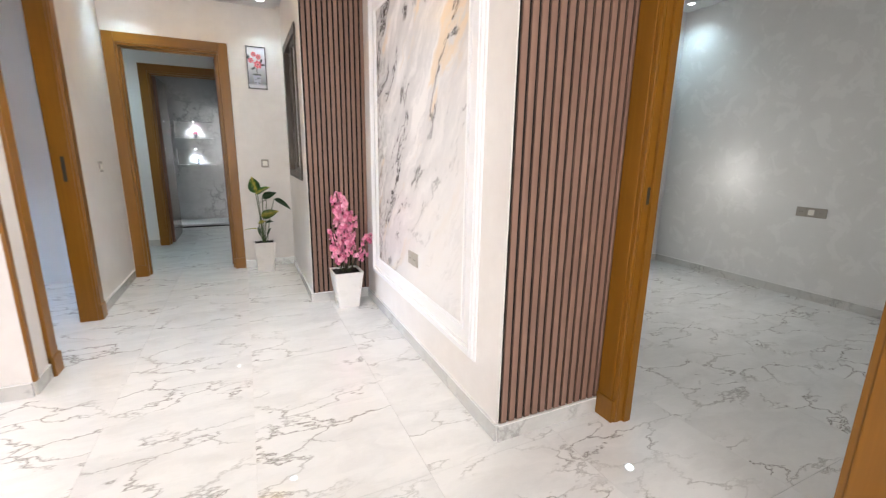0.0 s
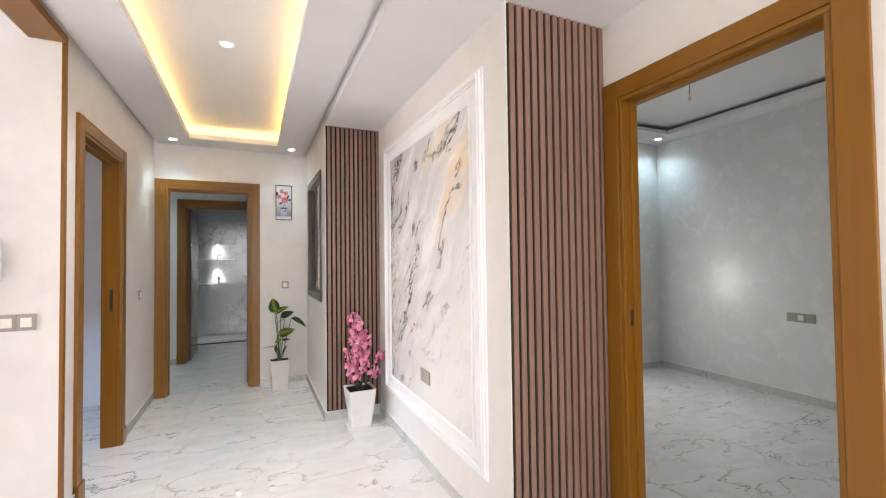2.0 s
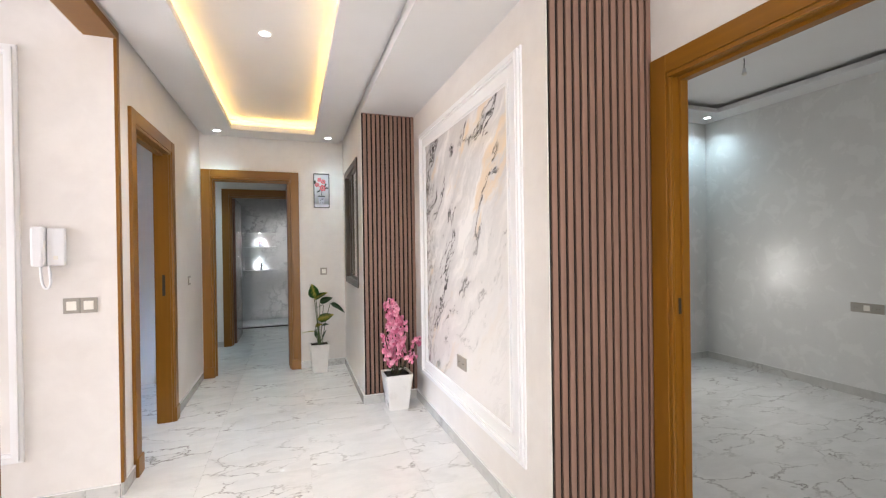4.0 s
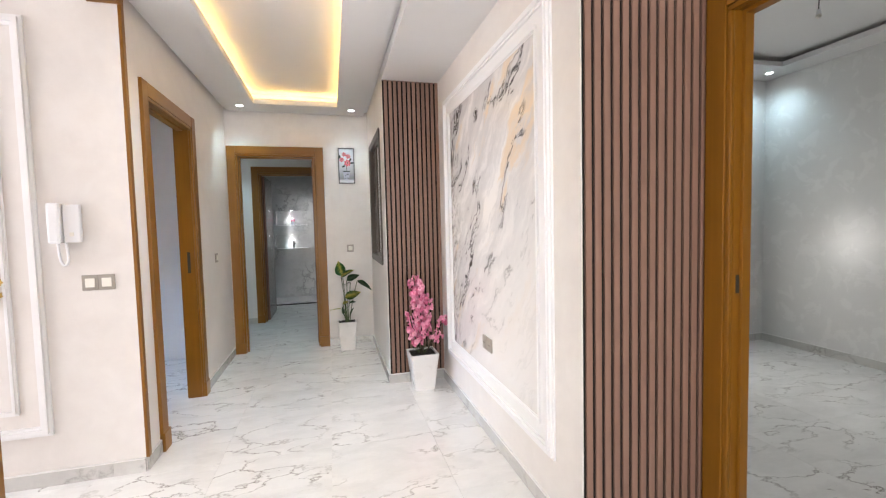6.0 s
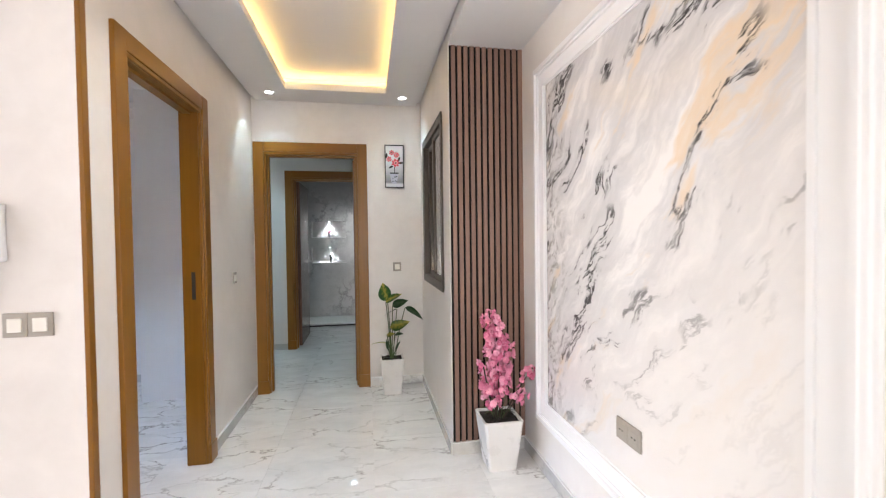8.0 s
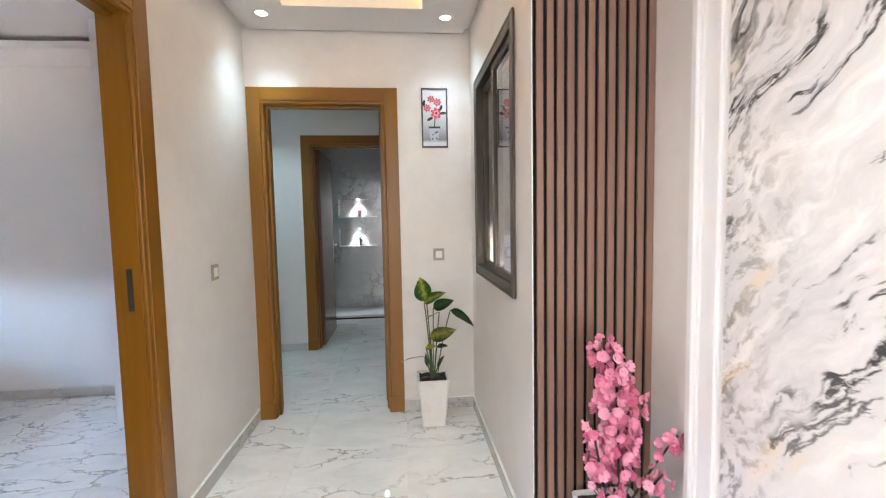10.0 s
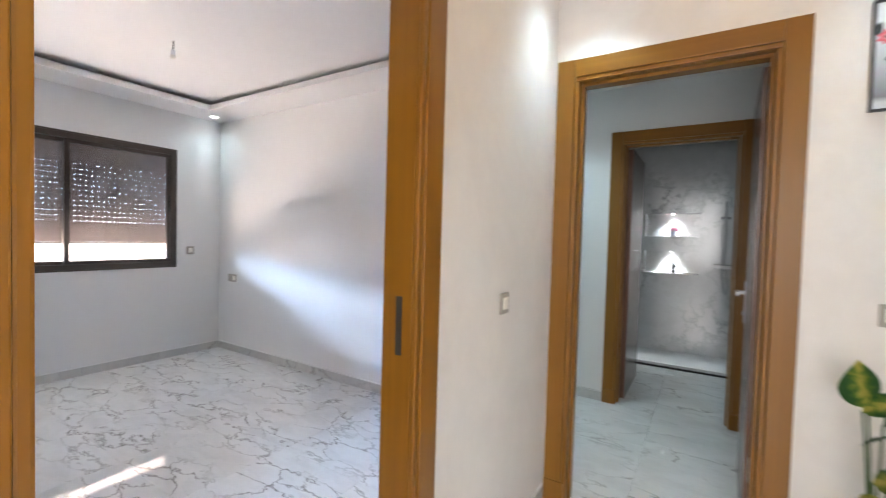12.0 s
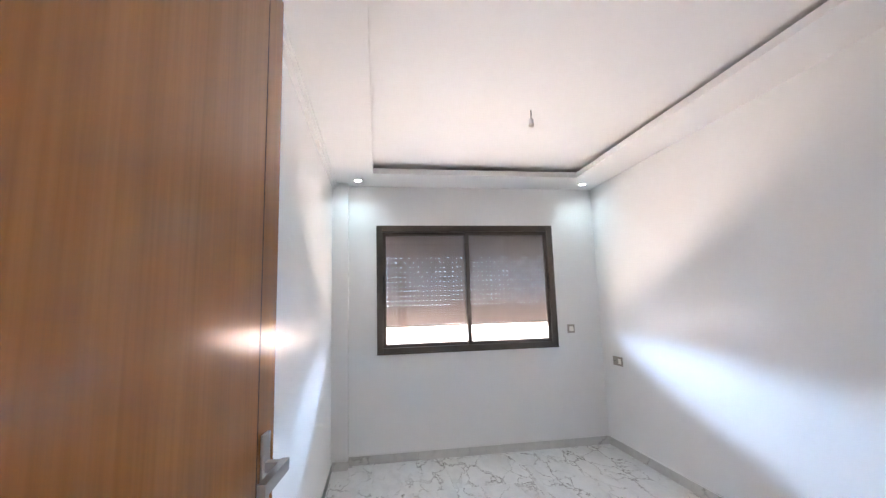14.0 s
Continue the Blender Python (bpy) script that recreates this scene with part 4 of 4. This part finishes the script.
for bi, (p0, p1, p2) in enumerate(BRANCHES):
    p0, p1, p2 = Vector(p0), Vector(p1), Vector(p2)
    part("branch", tube([p0, p1, p2], 0.004), M_TWIG, f, smooth=True)
    count, start = (78, 0.30) if bi in (0, 1, 2, 7) else ((36, 0.42) if bi == 3 else ((16, 0.80) if bi == 4 else (13, 0.6)))
    for i in range(count):
        t = start + (1 - start) * (i + random.random() * 0.6) / count
        q = p0.lerp(p1, t).lerp(p1.lerp(p2, t), t)
        ang, rad = random.uniform(0, 6.28), random.uniform(0.010, 0.046) * (0.75 if bi in (4, 5, 6) else 1)
        off = Vector((math.cos(ang), math.sin(ang), random.uniform(-0.35, 0.5)))
        if flower is None:
            flower = part("blossom", blossom(0.0178), M_PETAL, f, "pink five petalled blossom", smooth=True)
            o = flower
        else:
            o = new("blossom", flower.data)
            o.parent = f
        o.matrix_basis = Matrix.Translation(q + off * rad) @ (off + Vector((0, -0.5, 0.2))).to_track_quat("Z", "Y").to_matrix().to_4x4() @ Matrix.Scale(random.uniform(0.8, 1.2), 4)
for i in range(16):
    a = 2 * math.pi * i / 16
    part("grass_blade", tube([(0.03 * math.cos(a), 0.03 * math.sin(a), 0.275), (0.06 * math.cos(a), 0.06 * math.sin(a), 0.34), (0.10 * math.cos(a), 0.10 * math.sin(a), 0.34 + 0.03 * math.sin(3 * a))], 0.0016), M_STEM, f)

# ---- bathroom: tray, niches, shower ----
M_TRAY = material("white_shower_tray", (0.72, 0.72, 0.72), 0.25)
tray = thing("shower_tray", (0.3, 8.3, 0), "low white shower tray with a dark front edge", "shower tray")
part("basin", boxes((-1.0, 1.03, -0.29, 0.32, 0.0, 0.045), bevel=0.006), M_TRAY, tray)
part("front_edge", boxes((-1.0, 1.03, -0.305, -0.292, 0.0, 0.02)), M_ALUD, tray)
for nz in (1.19, 1.625):
    lamp("niche_beam", "SPOT", (0.09, 8.690, nz - 0.006), (0.09, 8.715, nz - 0.25), 16, (0.9, 0.96, 1.0), 0.004, cone=82, blend=0.25)
    ns = thing("niche_light", (0.09, 8.700, nz), "tiny lit spotlight in a wall niche", "spotlight", "niche lights")
    part("lens", disc(0.014, -0.004, 0.0, 14), M_SPOT, ns)
for nz in (0.935, 1.36):
    sl = thing("niche_shelf", (0.09, 8.69, nz), "white stone niche sill", "shelf", "niche shelves")
    part("sill", boxes((-0.275, 0.275, -0.075, 0.055, 0.0005, 0.008)), M_WHITE, sl)
v1 = thing("flower_vase", (0.10, 8.68, 1.368), "small glass vase with pink flowers", "vase")
part("cup", disc(0.02, 0, 0.05, 14, 0.026), M_VASE, v1)
for k in range(6):
    o = part("blossom", blossom(0.02), M_PETAL, v1)
    o.matrix_basis = pose(0.03 * math.cos(k * 1.1), 0.02 * math.sin(k * 1.1), 0.07 + 0.012 * (k % 3), 70, 0, 40 * k)
v2 = thing("figurine", (0.11, 8.68, 0.943), "small dark figurine on a pale foot", "figurine")
bm = disc(0.020, 0, 0.035, 14, 0.016)
for r, z, dx in ((0.020, 0.055, 0), (0.023, 0.085, 0.004), (0.017, 0.112, -0.008), (0.011, 0.125, 0.014), (0.010, 0.075, 0.025)):
    bmesh.ops.create_uvsphere(bm, u_segments=10, v_segments=8, radius=r, matrix=pose(dx, 0, z))
part("figure", bm, M_DKP, v2, smooth=True)
sh = thing("shower_set", (0.60, 8.62, 1.0), "chrome shower bar with a hose and hand shower", "shower")
part("bar", tube([(0, -0.05, 0), (0, -0.05, 0.35), (0, -0.05, 0.75)], 0.009), M_STEEL, sh, smooth=True)
part("hose", tube([(0.0, -0.06, 0.1), (0.05, -0.08, -0.15), (0.02, -0.08, -0.3), (-0.03, -0.07, 0.0), (-0.03, -0.08, 0.5)], 0.007), M_STEEL, sh, smooth=True)
part("hand_shower", disc(0.045, 0.56, 0.585, 18), M_STEEL, sh, smooth=True)
part("mixer", boxes((-0.1, 0.1, -0.07, 0, 0.02, 0.07), bevel=0.01), M_STEEL, sh)

# ---- skirting, in pieces ----
M_CAULK = material("white_skirting_edge", (0.78, 0.77, 0.76), 0.5)


def skirting(x0, y0, x1, y1, inward):
    """A run of stone skirting from one floor point to another; inward is +1 when the room is on its left."""
    run = Vector((x1 - x0, y1 - y0, 0))
    length = run.length
    ang = math.degrees(math.atan2(run.y, run.x))
    ob = thing("baseboard", pose(x0, y0, 0, 0, 0, ang), "grey veined stone skirting with a white top edge", "baseboard", kind="structure")
    n = max(1, round(length / 0.6))
    step = length / n
    a, b = sorted((0.0, inward * 0.011))
    for i in range(n):
        part("stone", boxes((i * step + 0.0008, (i + 1) * step - 0.0008, a, b, 0.0, 0.072)), M_SKIRT, ob)
    part("top_edge", boxes((0, length, a, b + (0.001 if inward > 0 else 0), 0.0722, 0.077)), M_CAULK, ob)


RUNS = [(-0.226, 3.012, -0.226, 3.19, -1), (-0.226, 4.138, -0.226, 5.185, -1), (0.729, 5.185, 1.21, 5.185, -1), (1.21, 5.174, 1.21, 3.848, -1), (1.21, 3.848, 1.67, 3.848, -1), (1.67, 3.837, 1.67, 1.813, -1), (1.67, 1.813, 2.235, 1.813, -1),
        (2.24, 0.833, 2.24, -1.5, -1), (-0.376, 3.0, -3.98, 3.0, 1), (-0.226, 3.0, -0.376, 3.0, 1),
        (-4.115, 3.35, -4.115, 5.757, -1), (-4.104, 5.757, -0.316, 5.757, -1), (-4.02, 3.35, -4.115, 3.35, 1), (-4.02, 3.21, -4.02, 3.35, -1), (-0.316, 3.21, -4.009, 3.21, -1), (-0.316, 4.15, -0.316, 5.746, 1),
        (2.315, 3.84, 5.15, 3.84, -1), (5.15, 3.829, 5.15, -1.5, -1), (-1.0, 6.69, -0.24, 6.69, -1), (0.705, 6.69, 1.33, 6.69, -1), (1.33, 6.679, 1.33, 5.31, -1), (-0.222, 5.331, -0.222, 5.66, -1), (-0.226, 1.9, -0.226, -1.5, -1)]
for r in RUNS:
    skirting(*r)

# ---- floor tiles ----
floor_ob = bpy.data.objects["floor"]
tile_meshes = {}
T, GX, GY = 0.60, 0.14, 2.95
for i in range(-8, 9):
    for j in range(-8, 10):
        cx, cy = GX + (i + 0.5) * T, GY + (j + 0.5) * T
        inside = (-0.7 < cx < 5.5 and -1.8 < cy < 4.2) or (-4.6 < cx < -0.1 and -1.8 < cy < 6.1) or (-1.4 < cx < 1.7 and 3.5 < cy < 8.4)
        if not inside:
            continue
        stone = M_TILEB if cx < -0.3 and cy > 3.0 else M_TILE
        if stone.name not in tile_meshes:
            o = part("tile", boxes((-T / 2 + 0.0006, T / 2 - 0.0006, -T / 2 + 0.0006, T / 2 - 0.0006, -0.0115, 0.0)), stone, floor_ob)
            tile_meshes[stone.name] = o.data
        else:
            o = new("tile", tile_meshes[stone.name])
            o.parent = floor_ob
        o.location = (cx, cy, 0)
